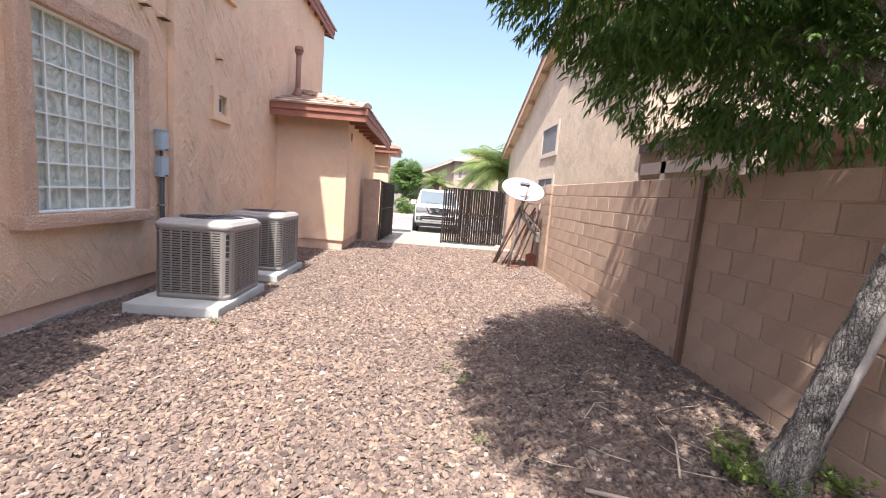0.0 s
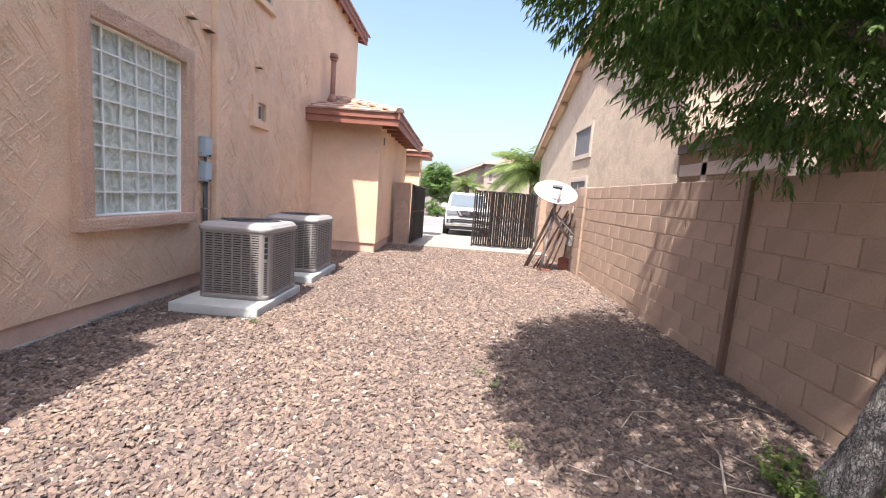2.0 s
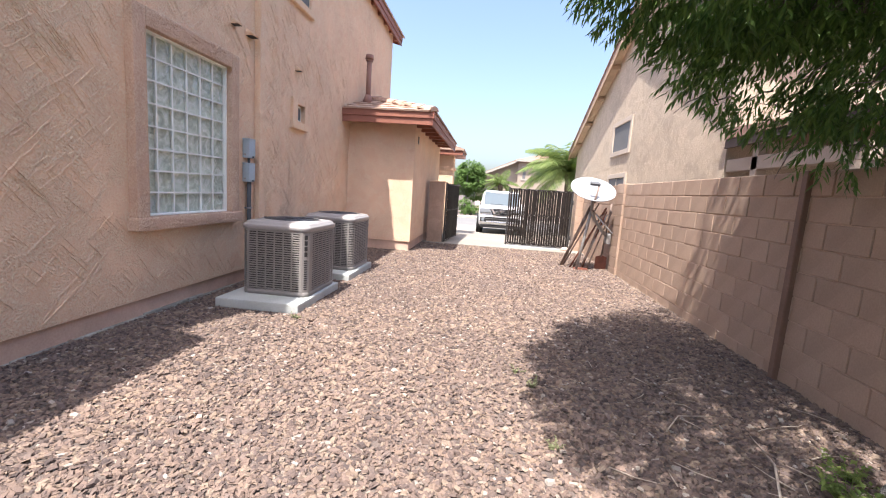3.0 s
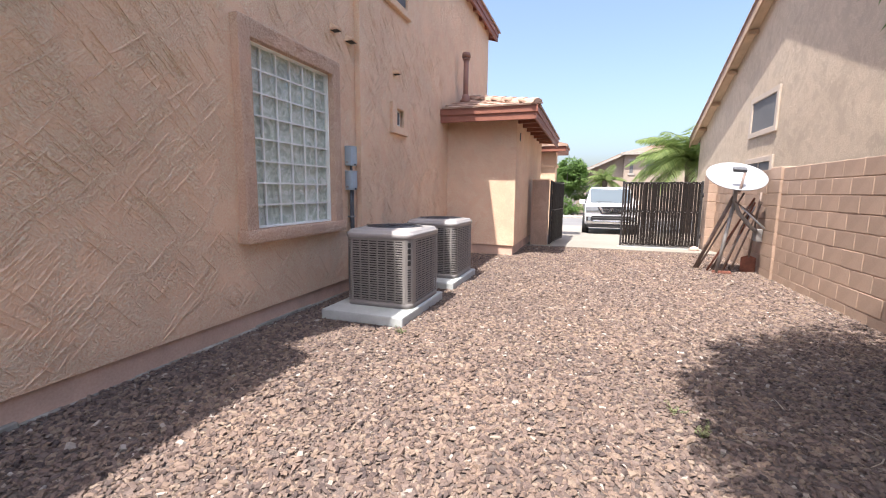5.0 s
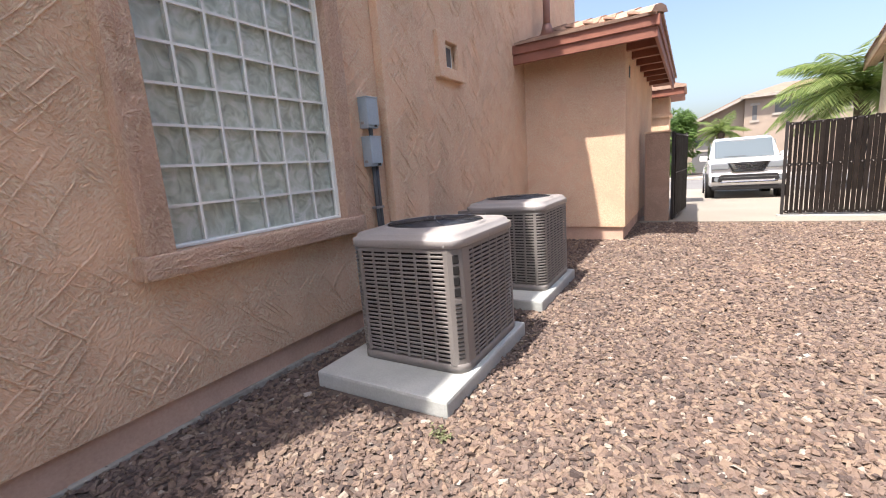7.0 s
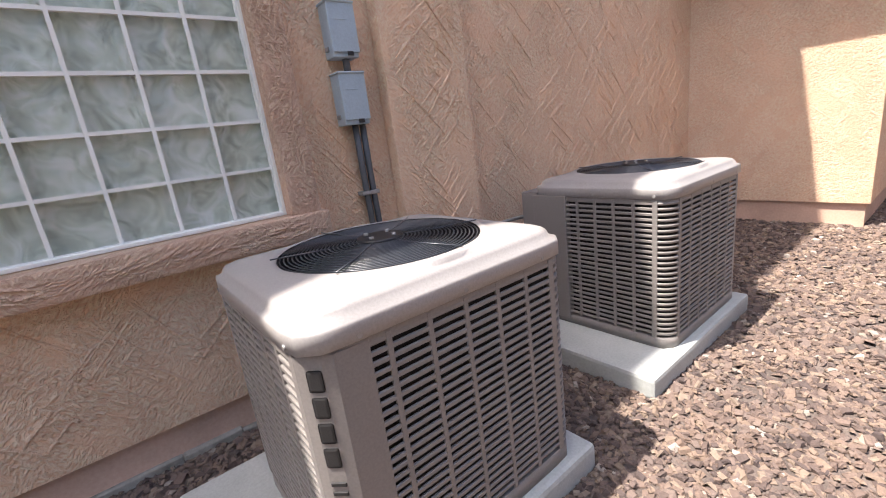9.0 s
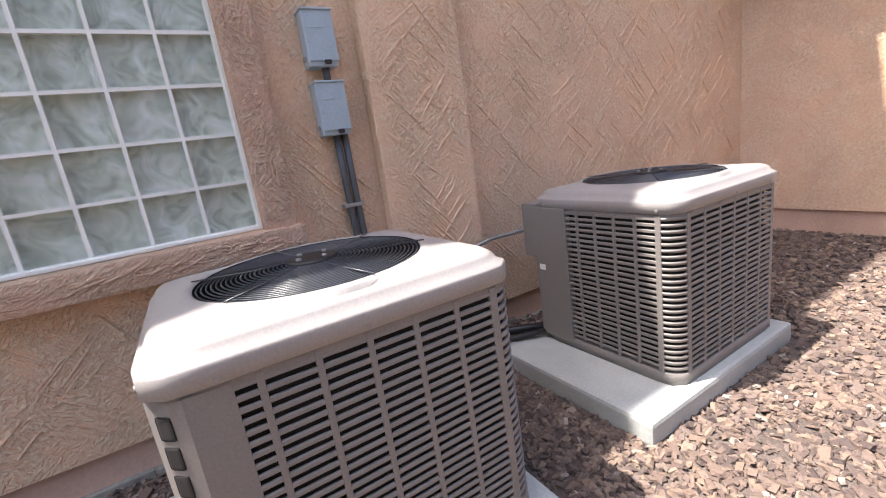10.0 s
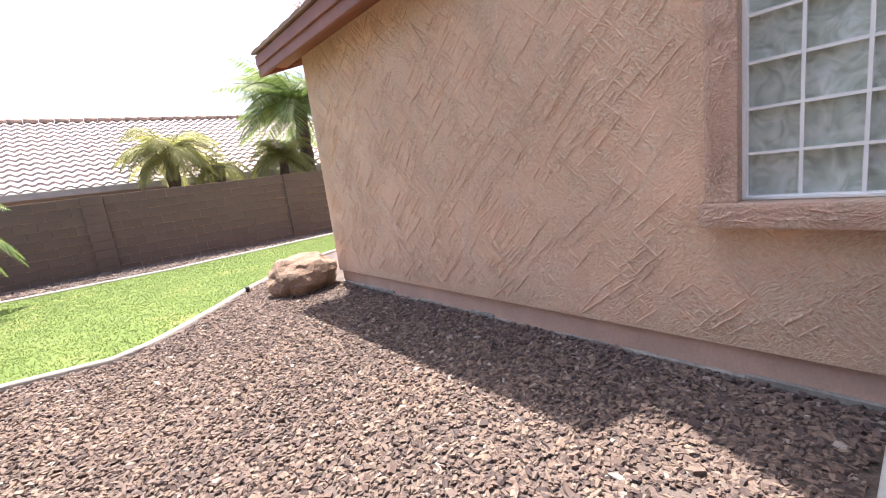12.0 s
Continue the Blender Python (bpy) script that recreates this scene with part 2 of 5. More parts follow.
def stones():
    m = material("crushed_pink_brown_rock", (0.3, 0.22, 0.18), 0.9, 0.0, 0.3)
    geo = node(m, "ShaderNodeNewGeometry")
    c = ramp(m, geo.outputs["Random Per Island"], [(0.0, (0.082, 0.064, 0.060)), (0.2, (0.136, 0.101, 0.087)), (0.45, (0.200, 0.145, 0.116)), (0.62, (0.167, 0.129, 0.113)), (0.8, (0.231, 0.169, 0.129)), (0.97, (0.253, 0.200, 0.155)), (1.0, (0.381, 0.348, 0.308))])
    c = mixed(m, "OVERLAY", 0.5, c, ramp(m, noise_of(m, 140.0, 3), [(0.2, (0.3,) * 3), (0.8, (0.7,) * 3)]))
    c = mixed(m, "MULTIPLY", 1.0, c, ramp(m, noise_of(m, 0.9, 4), [(0.3, (0.80, 0.80, 0.82)), (0.7, (1.0, 0.97, 0.94))]))
    base(m, c)
    bump(m, noise_of(m, 160.0, 3), 0.4, 0.003)
    return m


def bark():
    """Grey bark broken into small plates by dark cracks."""
    m = material("grey_bark", (0.2, 0.18, 0.16), 0.95, 0.0, 0.2)
    crack = node(m, "ShaderNodeTexVoronoi", Scale=40.0, Randomness=1.0)
    crack.feature = "DISTANCE_TO_EDGE"
    warp = mixed(m, "ADD", 0.35, coords(m, (1.25, 1.25, 0.55)), noise_of(m, 9.0, 4))
    link(m, warp, crack.inputs["Vector"])
    edge = ramp(m, crack.outputs["Distance"], [(0.0, (0.0,) * 3), (0.16, (1.0,) * 3)])
    n = noise_of(m, 22.0, 7, 0.75, None, (1.5, 1.5, 0.8))
    plates = ramp(m, n, [(0.32, (0.16, 0.145, 0.13)), (0.5, (0.32, 0.295, 0.27)), (0.66, (0.52, 0.49, 0.45))])
    c = mixed(m, "MIX", edge, (0.11, 0.098, 0.088), plates)
    knots = ramp(m, noise_of(m, 3.2, 3), [(0.27, (0.30,) * 3), (0.34, (1.0,) * 3)])
    base(m, mixed(m, "MULTIPLY", 1.0, c, knots))
    bump(m, mixed(m, "ADD", 1.0, edge, n), 0.9, 0.012)
    return m


def lawn_green():
    m = material("lawn_soil", (0.1, 0.16, 0.04), 0.95, 0.0, 0.2)
    base(m, ramp(m, noise_of(m, 1.6, 5), [(0.3, (0.10, 0.15, 0.035)), (0.6, (0.14, 0.185, 0.05)), (0.78, (0.24, 0.23, 0.085))]))
    return m


M_GLASSBLOCK = block_glass()
M_STONE = stones()
M_BARK = bark()
M_LAWN = lawn_green()
M_LEAF = leafy("dark_green_leaf", (0.068, 0.138, 0.038), (0.165, 0.27, 0.07), 0.4, 0.5)
M_PALM = leafy("palm_frond_green", (0.13, 0.20, 0.055), (0.26, 0.32, 0.10), 0.5, 0.55)
M_PALMDRY = leafy("yellow_green_frond", (0.24, 0.26, 0.08), (0.40, 0.38, 0.14), 0.6, 0.6)
M_GRASS = leafy("lawn_blade", (0.095, 0.145, 0.035), (0.155, 0.20, 0.055), 0.6)
M_WEED = leafy("weed_leaf", (0.11, 0.18, 0.04), (0.24, 0.30, 0.08), 0.6)
M_PALEWEED = leafy("pale_weed_leaf", (0.20, 0.22, 0.11), (0.28, 0.29, 0.16), 0.7)
M_FARTREE = leafy("bright_far_leaf", (0.08, 0.16, 0.03), (0.16, 0.26, 0.06), 0.6)
M_TRUNK = weathered("palm_trunk", (0.10, 0.075, 0.055), 0.95, 0.35, 12.0, 60.0, 0.9, 0.02)
M_ROCK = weathered("brown_boulder", (0.26, 0.175, 0.12), 0.95, 0.4, 5.0, 40.0, 0.8, 0.02)

# ---- ground ----
def ground_z(y):
    """The side yard is level; beyond the gate the land falls gently to the street."""
    steps = [(-400, -0.1), (11.0, -0.1), (17.0, -0.34), (24.0, -0.60), (60.0, -0.9), (400, -0.9)]
    for (a, za), (b, zb) in zip(steps, steps[1:]):
        if y <= b:
            return za + (zb - za) * (y - a) / (b - a)
    return steps[-1][1]


def sheet(x0, x1, ys, lift, thick, bm=None):
    """A slab that follows the ground."""
    out = bm or bmesh.new()
    rows = []
    for y in ys:
        z = ground_z(y) + lift
        rows.append([out.verts.new(p) for p in ((x0, y, z), (x1, y, z), (x1, y, z - thick), (x0, y, z - thick))])
    for a, b in zip(rows, rows[1:]):
        for k in range(4):
            out.faces.new((a[k], a[(k + 1) % 4], b[(k + 1) % 4], b[k]))
    out.faces.new(rows[0])
    out.faces.new(rows[-1][::-1])
    bmesh.ops.recalc_face_normals(out, faces=out.faces[:])
    return out


tagged(part("ground", sheet(-400, 400, (-400, 11.0, 17.0, 24.0, 60.0, 400), 0, 0.4), M_GRAVELBED), "brown gravelly ground that reaches the horizon", "ground", "", "structure")
tagged(part("road", sheet(-200, 200, (24.5, 33.0), 0.004, 0.2), M_ROAD), "grey asphalt street beyond the driveway", "road", "", "structure")
tagged(part("driveway", sheet(-2.05, 6.5, (10.75, 11.0, 17.0, 24.0, 24.5), 0.03, 0.2), M_DRIVE), "pale concrete driveway behind the gate", "driveway", "", "structure")
tagged(part("pavement_far", sheet(-60, 60, (33.0, 35.0), 0.12, 0.3), M_KERB), "pale kerb and pavement across the street", "pavement", "", "structure")

# ---- house walls ----
WX = -3.5
GY0, GZ0, GS = 3.34, 0.87, 0.2033
GY1, GZ1 = GY0 + 6 * GS, GZ0 + 8 * GS
FOOT = 0.086


def setting(name, bm, mat, label, category):
    return tagged(part(name, bm, mat), label, category, "", "structure")


LAB = "pinkish-tan trowelled stucco wall of the two-storey house"
SX0, SX1 = 6.34, 6.60   # small square window
SZ0, SZ1 = 2.22, 2.46
wall = bmesh.new()
box(WX - 0.25, WX, -1.12, GY0 - 0.02, FOOT, 2.72, bm=wall)
box(WX - 0.25, WX, 1.75, GY0 - 0.02, 2.72, 5.62, bm=wall)
box(WX - 0.25, WX, GY0 - 0.02, GY1 + 0.02, FOOT, GZ0 - 0.02, bm=wall)
box(WX - 0.25, WX, GY0 - 0.02, GY1 + 0.02, GZ1 + 0.02, 5.62, bm=wall)
box(WX - 0.25, WX, GY1 + 0.02, SX0, FOOT, 5.62, bm=wall)
box(WX - 0.25, WX, SX0, SX1, FOOT, SZ0, bm=wall)
box(WX - 0.25, WX, SX0, SX1, SZ1, 5.62, bm=wall)
box(WX - 0.25, WX, SX1, 12.4, FOOT, 5.62, bm=wall)
bmesh.ops.remove_doubles(wall, verts=wall.verts[:], dist=0.0005)
west = setting("wall_west", wall, M_STUCCO, LAB, "wall")
setting("wall_rear", box(-14, WX - 0.25, -1.12, -0.87, FOOT, 2.72), M_STUCCO, "stucco rear wall of the house", "wall")
setting("wall_front", box(-14, WX - 0.25, 12.15, 12.4, FOOT, 5.62), M_STUCCO, "stucco front wall of the upper storey", "wall")
setting("wall_rear_upper", box(-14, WX - 0.25, 1.75, 2.0, 2.72, 5.62), M_STUCCO, "stucco rear wall of the upper storey", "wall")
setting("plinth", box(WX - 0.25, WX - 0.03, -1.09, 12.3, GROUND, FOOT), M_PLINTH, "brown-painted foundation strip under the stucco", "plinth")
rng = random.Random(5)
foot = bmesh.new()
y = -1.1
while y < 8.9:
    d = rng.uniform(0.15, 0.6)
    w = rng.uniform(0.006, 0.03)
    box(WX - 0.05, WX - 0.028 + w, y, min(8.9, y + d), GROUND - 0.02, GROUND + rng.uniform(0.012, 0.05), 0.006, 1, foot)
    y += d
setting("footing", foot, weathered("stained_footing", (0.31, 0.29, 0.25), 0.9, 0.35, 9.0), "rough grey concrete footing edge at the gravel", "footing")
STRIP = 0.085
setting("wall_popout", box(WX, WX + STRIP, 5.17, 5.72, FOOT, 5.62, 0.012, 2), M_STUCCO, "shallow stucco pop-out strip on the house wall", "wall")
annex = setting("wall_annex_front", box(WX, -2.045, 8.92, 9.12, 0.115, 2.72), M_STUCCO_SMOOTH, "stucco wall of the low annex facing the yard", "wall")
setting("wall_annex_side", box(-2.245, -2.045, 9.12, 13.4, 0.115, 2.72), M_STUCCO_SMOOTH, "stucco side wall of the low annex", "wall")
setting("plinth_annex", box(WX, -2.075, 8.95, 13.4, GROUND - 0.15, 0.115), M_PLINTH, "foundation strip under the annex", "plinth")
setting("ceiling_house", box(-14, WX - 0.25, -0.87, 12.15, 2.5, 2.6), M_PLINTH, "closed ceiling inside the house", "ceiling")


def trowel_ridges(name, parent, along, fixed, sign, a0, a1, z0, z1, per_m2, holes, seed, lift=1.0, lean=(45, -45, 42, -48), mat=None, size=1.0):
    """What the trowel left: strokes at about 45 degrees, each with raised edges and a torn patch of crumbs."""
    rng = random.Random(seed)
    v, f = [], []

    def free(a, z):
        return a0 + 0.01 < a < a1 - 0.01 and z0 + 0.01 < z < z1 - 0.01 and not any(h0 < a < h1 and k0 < z < k1 for h0, h1, k0, k1 in holes)

    def ridge(a, z, ang, length, w, hgt):
        ca, sa = math.cos(ang), math.sin(ang)
        if not all(free(a + ca * length * t, z + sa * length * t) for t in (-0.5, 0.0, 0.5)):
            return
        n = max(2, int(length / 0.03))
        row = None
        off = 0.0
        for k in range(n + 1):
            t = k / n
            off += rng.uniform(-0.003, 0.003)
            taper = min(1.0, 5 * t + 0.05, 5 * (1 - t) + 0.05) * rng.uniform(0.55, 1.0)
            q = []
            for side, up in ((-1, -0.001), (-0.25 + rng.uniform(-0.2, 0.2), hgt * taper), (0.35, hgt * taper * 0.7), (1, -0.001)):
                d = off + side * w * 0.5
                pa, pz = a + ca * length * (t - 0.5) - sa * d, z + sa * length * (t - 0.5) + ca * d
                v.append((fixed + sign * up, pa, pz) if along == "y" else (pa, fixed + sign * up, pz))
                q.append(len(v) - 1)
            if row:
                for i in (0, 1, 2):
                    f.append((row[i], row[i + 1], q[i + 1], q[i]))
            row = q

    for _ in range(int((a1 - a0) * (z1 - z0) * per_m2)):
        a, z = rng.uniform(a0, a1), rng.uniform(z0, z1)
        ang = radians(rng.choice(lean) + rng.gauss(0, 4))
        ca, sa = math.cos(ang), math.sin(ang)
        length, gap = size * rng.uniform(0.14, 0.42), size * rng.uniform(0.07, 0.15)
        up = lift * 1.4
        ridge(a - sa * gap / 2, z + ca * gap / 2, ang, length, rng.uniform(0.010, 0.018), up * rng.uniform(0.0035, 0.0075))
        if rng.random() < 0.6:
            ridge(a + sa * gap / 2, z - ca * gap / 2, ang + rng.uniform(-0.04, 0.04), length * rng.uniform(0.5, 1.0), rng.uniform(0.008, 0.014), up * rng.uniform(0.0025, 0.006))
        if rng.random() < 0.55:
            for k in range(rng.randint(10, 26)):
                p, q = rng.uniform(-0.45, 0.45) * length, rng.uniform(-0.45, 0.45) * gap
                turn = ang + (rng.gauss(0, 0.22) if rng.random() < 0.7 else rng.gauss(1.2, 0.3))
                ridge(a + ca * p - sa * q, z + sa * p + ca * q, turn, rng.uniform(0.02, 0.065), rng.uniform(0.007, 0.013), lift * rng.uniform(0.003, 0.0065))
    me = bpy.data.meshes.new(name)
    me.from_pydata(v, [], f)
    me.materials.append(mat or M_STUCCO)
    ob = new(name, me)
    ob.parent = parent
    tagged(ob, "raised trowel marks in the stucco", "", "", "stuff")


HOLES = [(3.14, 4.76, 0.71, 2.69), (6.14, 6.74, 2.05, 2.57), (4.89, 5.06, 1.2, 1.78), (5.14, 5.75, 0.0, 6.0)]
trowel_ridges("trowel_marks", west, "y", WX, 1, -1.12, 5.17, FOOT, 3.8, 70, HOLES, 31)
trowel_ridges("trowel_marks", west, "y", WX, 1, 5.72, 8.9, FOOT, 3.8, 55, HOLES, 33, 0.8)
trowel_ridges("trowel_marks", west, "y", WX + STRIP, 1, 5.185, 5.705, FOOT, 3.8, 75, [], 32)
trowel_ridges("trowel_marks", annex, "x", 8.92, -1, WX, -2.06, 0.12, 2.6, 30, [], 34, 0.45)

# ---- roofs ----
def tile_mesh(w, l, t, mat, name="roof_tile"):
    """A slightly cupped flat roof tile with a rounded nose; l runs up the slope."""
    bm = bmesh.new()
    n = 4
    prof = [(-w / 2, 0.0), (-w / 4, 0.007), (0, 0.009), (w / 4, 0.007), (w / 2, 0.0)]
    top = [[bm.verts.new((px, yy, pz + t)) for px, pz in prof] for yy in (0.0, l)]
    low = [[bm.verts.new((px, yy, 0)) for px, pz in prof] for yy in (0.0, l)]
    for i in range(n):
        bm.faces.new((top[0][i], top[0][i + 1], top[1][i + 1], top[1][i]))
        bm.faces.new((low[0][i], low[1][i], low[1][i + 1], low[0][i + 1]))
        bm.faces.new((low[0][i], low[0][i + 1], top[0][i + 1], top[0][i]))
    bm.faces.new((low[0][0], top[0][0], top[1][0], low[1][0]))
    bm.faces.new((low[0][n], low[1][n], top[1][n], top[0][n]))
    bmesh.ops.recalc_face_normals(bm, faces=bm.faces[:])
    return mesh_of(name, bm, mat)


# annex hip roof: eaves at x -1.62 and y 8.45
EX, EY, EZ, SL = -1.62, 8.45, 2.80, 0.30
roof = bmesh.new()
vs = [roof.verts.new(p) for p in ((WX, EY, EZ), (EX, EY, EZ), (WX, EY + 1.88, EZ + 1.88 * SL), (EX, 13.9, EZ), (WX, 13.9, EZ + 1.88 * SL))]
lo = [roof.verts.new(v.co - Vector((0, 0, 0.05))) for v in vs]
roof.faces.new((vs[0], vs[1], vs[2]))
roof.faces.new((vs[1], vs[3], vs[4], vs[2]))
roof.faces.new((lo[0], lo[2], lo[1]))
roof.faces.new((lo[1], lo[2], lo[4], lo[3]))
for a, b in ((0, 1), (1, 3), (3, 4)):
    roof.faces.new((vs[a], lo[a], lo[b], vs[b]))
annex_roof = setting("roof_annex", roof, M_FASCIA, "low hip roof with tan concrete tiles on the annex", "roof")
fas = bmesh.new()
box(WX + 0.0, EX + 0.0, EY - 0.0, EY + 0.04, EZ - 0.24, EZ + 0.005, 0.006, 1, fas)
box(EX - 0.04, EX, EY + 0.04, 13.9, EZ - 0.24, EZ + 0.005, 0.006, 1, fas)
box(WX, EX + 0.025, EY - 0.025, EY, EZ - 0.11, EZ + 0.02, 0.006, 1, fas)
box(EX, EX + 0.025, EY, 13.9, EZ - 0.11, EZ + 0.02, 0.006, 1, fas)
part("fascia", fas, M_FASCIA, annex_roof, "reddish-brown stepped fascia board")
sof = bmesh.new()
box(WX, EX - 0.04, EY + 0.04, 8.92, EZ - 0.12, EZ - 0.10, bm=sof)
box(-2.045, EX - 0.04, 8.92, 13.9, EZ - 0.12, EZ - 0.10, bm=sof)
part("soffit", sof, M_FASCIA, annex_roof)
for k in range(7):
    part("rafter_tail", box(-2.045, EX - 0.04, 9.0 + 0.62 * k, 9.09 + 0.62 * k, EZ - 0.22, EZ - 0.12), M_FASCIA, annex_roof)
TM = tile_mesh(0.30, 0.42, 0.028, M_TILE)
tilt = Matrix.Rotation(math.atan(SL) - 0.05, 4, "X")
rng = random.Random(2)
for j in range(5):
    x = EX - 0.16 - j * 0.345 - (0.15 if j % 2 else 0)
    while x > WX - 0.02:
        shared("roof_tile", TM, annex_roof, Matrix.Translation((x, EY - 0.05 + j * 0.345, EZ + 0.012 + j * 0.345 * SL)) @ tilt @ Matrix.Rotation(rng.uniform(-0.015, 0.015), 4, "Z"))
        x -= 0.305
turn = Matrix.Rotation(radians(90), 4, "Z")
for j in range(5):
    y = EY + 0.2 + j * 0.345
    while y < 13.9:
        shared("roof_tile", TM, annex_roof, Matrix.Translation((EX + 0.05 - j * 0.345, y, EZ + 0.012 + j * 0.345 * SL)) @ turn @ tilt)
        y += 0.305
CM = bmesh.new()
prof = [(-0.12, 0.0), (-0.08, 0.07), (0, 0.095), (0.08, 0.07), (0.12, 0.0)]
prism(prof, "y", 0.0, 0.40, CM)
CAPM = mesh_of("hip_cap", CM, M_TILE)
hv = Vector((-1, 1, SL)).normalized()
for k in range(7):
    p = Vector((EX + 0.02, EY - 0.02, EZ + 0.035)) + hv * 0.36 * k
    shared("hip_cap", CAPM, annex_roof, Matrix.Translation(p) @ Matrix.Rotation(radians(45), 4, "Z") @ Matrix.Rotation(math.atan(SL / 1.414) - 0.05, 4, "X"))


def eave(name, y0, y1, z, x1, x0, slope, label, tails):
    """An eave along the wall with fascia, soffit, rafter tails and tile edge; the roof rises towards -x."""
    run = x1 - x0
    body = prism([(x1, z + 0.22), (x0, z + 0.22 + run * slope), (x0, z + 0.16 + run * slope), (x1, z + 0.16)], "y", y0, y1)
    ob = setting(name, body, M_FASCIA, label, "roof")
    f = bmesh.new()
    box(x1, x1 + 0.04, y0, y1, z, z + 0.225, 0.006, 1, f)
    box(x1 + 0.04, x1 + 0.065, y0, y1, z + 0.11, z + 0.24, 0.006, 1, f)
    part("fascia", f, M_FASCIA, ob, "reddish-brown painted fascia board")
    part("soffit", box(WX, x1, y0, y1, z + 0.12, z + 0.14), M_FASCIA, ob)
    for end in ((y0 - 0.03, y0), (y1, y1 + 0.03)):
        part("barge_board", prism([(x1 + 0.04, z), (x1 + 0.04, z + 0.24), (x0, z + 0.24 + run * slope), (x0, z + run * slope)], "y", *end), M_FASCIA, ob)
    if tails:
        k = y0 + 0.3
        while k < y1:
            part("rafter_tail", box(WX, x1 - 0.002, k, k + 0.09, z + 0.03, z + 0.12), M_FASCIA, ob)
            k += 0.6
    tm = tile_mesh(0.30, 0.42, 0.028, M_TILE)
    back = Matrix.Rotation(radians(90), 4, "Z") @ Matrix.Rotation(math.atan(slope) - 0.05, 4, "X")
    for j in range(2):
        k = y0 + 0.15
        while k < y1:
            shared("roof_tile", tm, ob, Matrix.Translation((x1 + 0.10 - 0.345 * j, k, z + 0.245 + 0.345 * slope * j)) @ back)
            k += 0.305
    return ob


eave("roof_lower", -1.62, 1.75, 2.60, -3.20, -9.0, 0.3, "low tiled roof with reddish-brown fascia over the rear", False)
eave("roof_upper", 1.42, 12.9, 5.48, -3.39, -9.0, 0.3, "tiled upper roof with reddish-brown fascia and rafter tails", True)

# ---- glass block window ----
win = thing("window_1", Matrix.Identity(4), "glass block window in a stucco surround, six by eight blocks", "window", "", "structure")
TR = WX + 0.085
part("window_surround", box(WX - 0.02, TR, 3.19, GY0 - 0.01, 0.85, 2.665, 0.012, 2), M_TRIM, win, "stucco-coated window surround")
part("window_surround", box(WX - 0.02, TR, GY1 + 0.01, 4.71, 0.85, 2.665, 0.012, 2), M_TRIM, win)
part("window_surround", box(WX - 0.02, TR, GY0 - 0.01, GY1 + 0.01, GZ1 + 0.01, 2.665, 0.012, 2), M_TRIM, win)
part("window_sill", box(WX - 0.02, WX + 0.115, 3.16, 4.735, 0.735, 0.855, 0.015, 2), M_TRIM, win, "thick stucco-coated sill")
grid = bmesh.new()
for c in range(7):
    box(WX - 0.06, WX - 0.012, GY0 + c * GS - 0.007, GY0 + c * GS + 0.007, GZ0, GZ1, bm=grid)
for r in range(9):
    box(WX - 0.06, WX - 0.013, GY0, GY1, GZ0 + r * GS - 0.007, GZ0 + r * GS + 0.007, bm=grid)
part("grout", grid, M_GROUT, win, "white joints between the glass blocks")
frm = bmesh.new()
box(WX - 0.03, WX + 0.012, GY0 - 0.013, GY0 + 0.004, GZ0 - 0.013, GZ1 + 0.013, 0.003, 1, frm)
box(WX - 0.03, WX + 0.012, GY1 - 0.004, GY1 + 0.013, GZ0 - 0.013, GZ1 + 0.013, 0.003, 1, frm)
box(WX - 0.03, WX + 0.013, GY0, GY1, GZ0 - 0.013, GZ0 + 0.004, 0.003, 1, frm)
box(WX - 0.03, WX + 0.013, GY0, GY1, GZ1 - 0.004, GZ1 + 0.013, 0.003, 1, frm)
part("window_frame", frm, M_GROUT, win, "thin white metal frame")
BM = bmesh.new()
box(-0.03, 0.018, -0.096, 0.096, -0.096, 0.096, 0.012, 3, BM)
for f in BM.faces:
    f.smooth = True
GB = mesh_of("glass_block", BM, M_GLASSBLOCK)
for c in range(6):
    for r in range(8):
        g = shared("glass_block", GB, win, Matrix.Translation((WX - 0.04, GY0 + (c + 0.5) * GS, GZ0 + (r + 0.5) * GS)))
        g.visible_shadow = False
trowel_ridges("trowel_marks", win, "y", TR, 1, 3.19, GY0 - 0.01, 0.87, 2.665, 700, [], 41, 1.0, (90, 60, 10, -15, 80), M_TRIM, 0.28)
trowel_ridges("trowel_marks", win, "y", TR, 1, GY1 + 0.01, 4.71, 0.87, 2.665, 700, [], 42, 1.0, (90, 60, 10, -15, 80), M_TRIM, 0.28)
trowel_ridges("trowel_marks", win, "y", TR, 1, GY0 - 0.01, GY1 + 0.01, GZ1 + 0.01, 2.665, 700, [], 43, 1.0, (5, -5, 30, -20), M_TRIM, 0.3)
trowel_ridges("trowel_marks", win, "y", WX + 0.115, 1, 3.17, 4.73, 0.75, 0.845, 800, [], 44, 1.0, (5, -5, 20, -20), M_TRIM, 0.3)
part("block_back", box(WX - 0.12, WX - 0.062, GY0, GY1, GZ0, GZ1), M_PANE, win, "pale greenish block backs with sky reflections in their swirls")

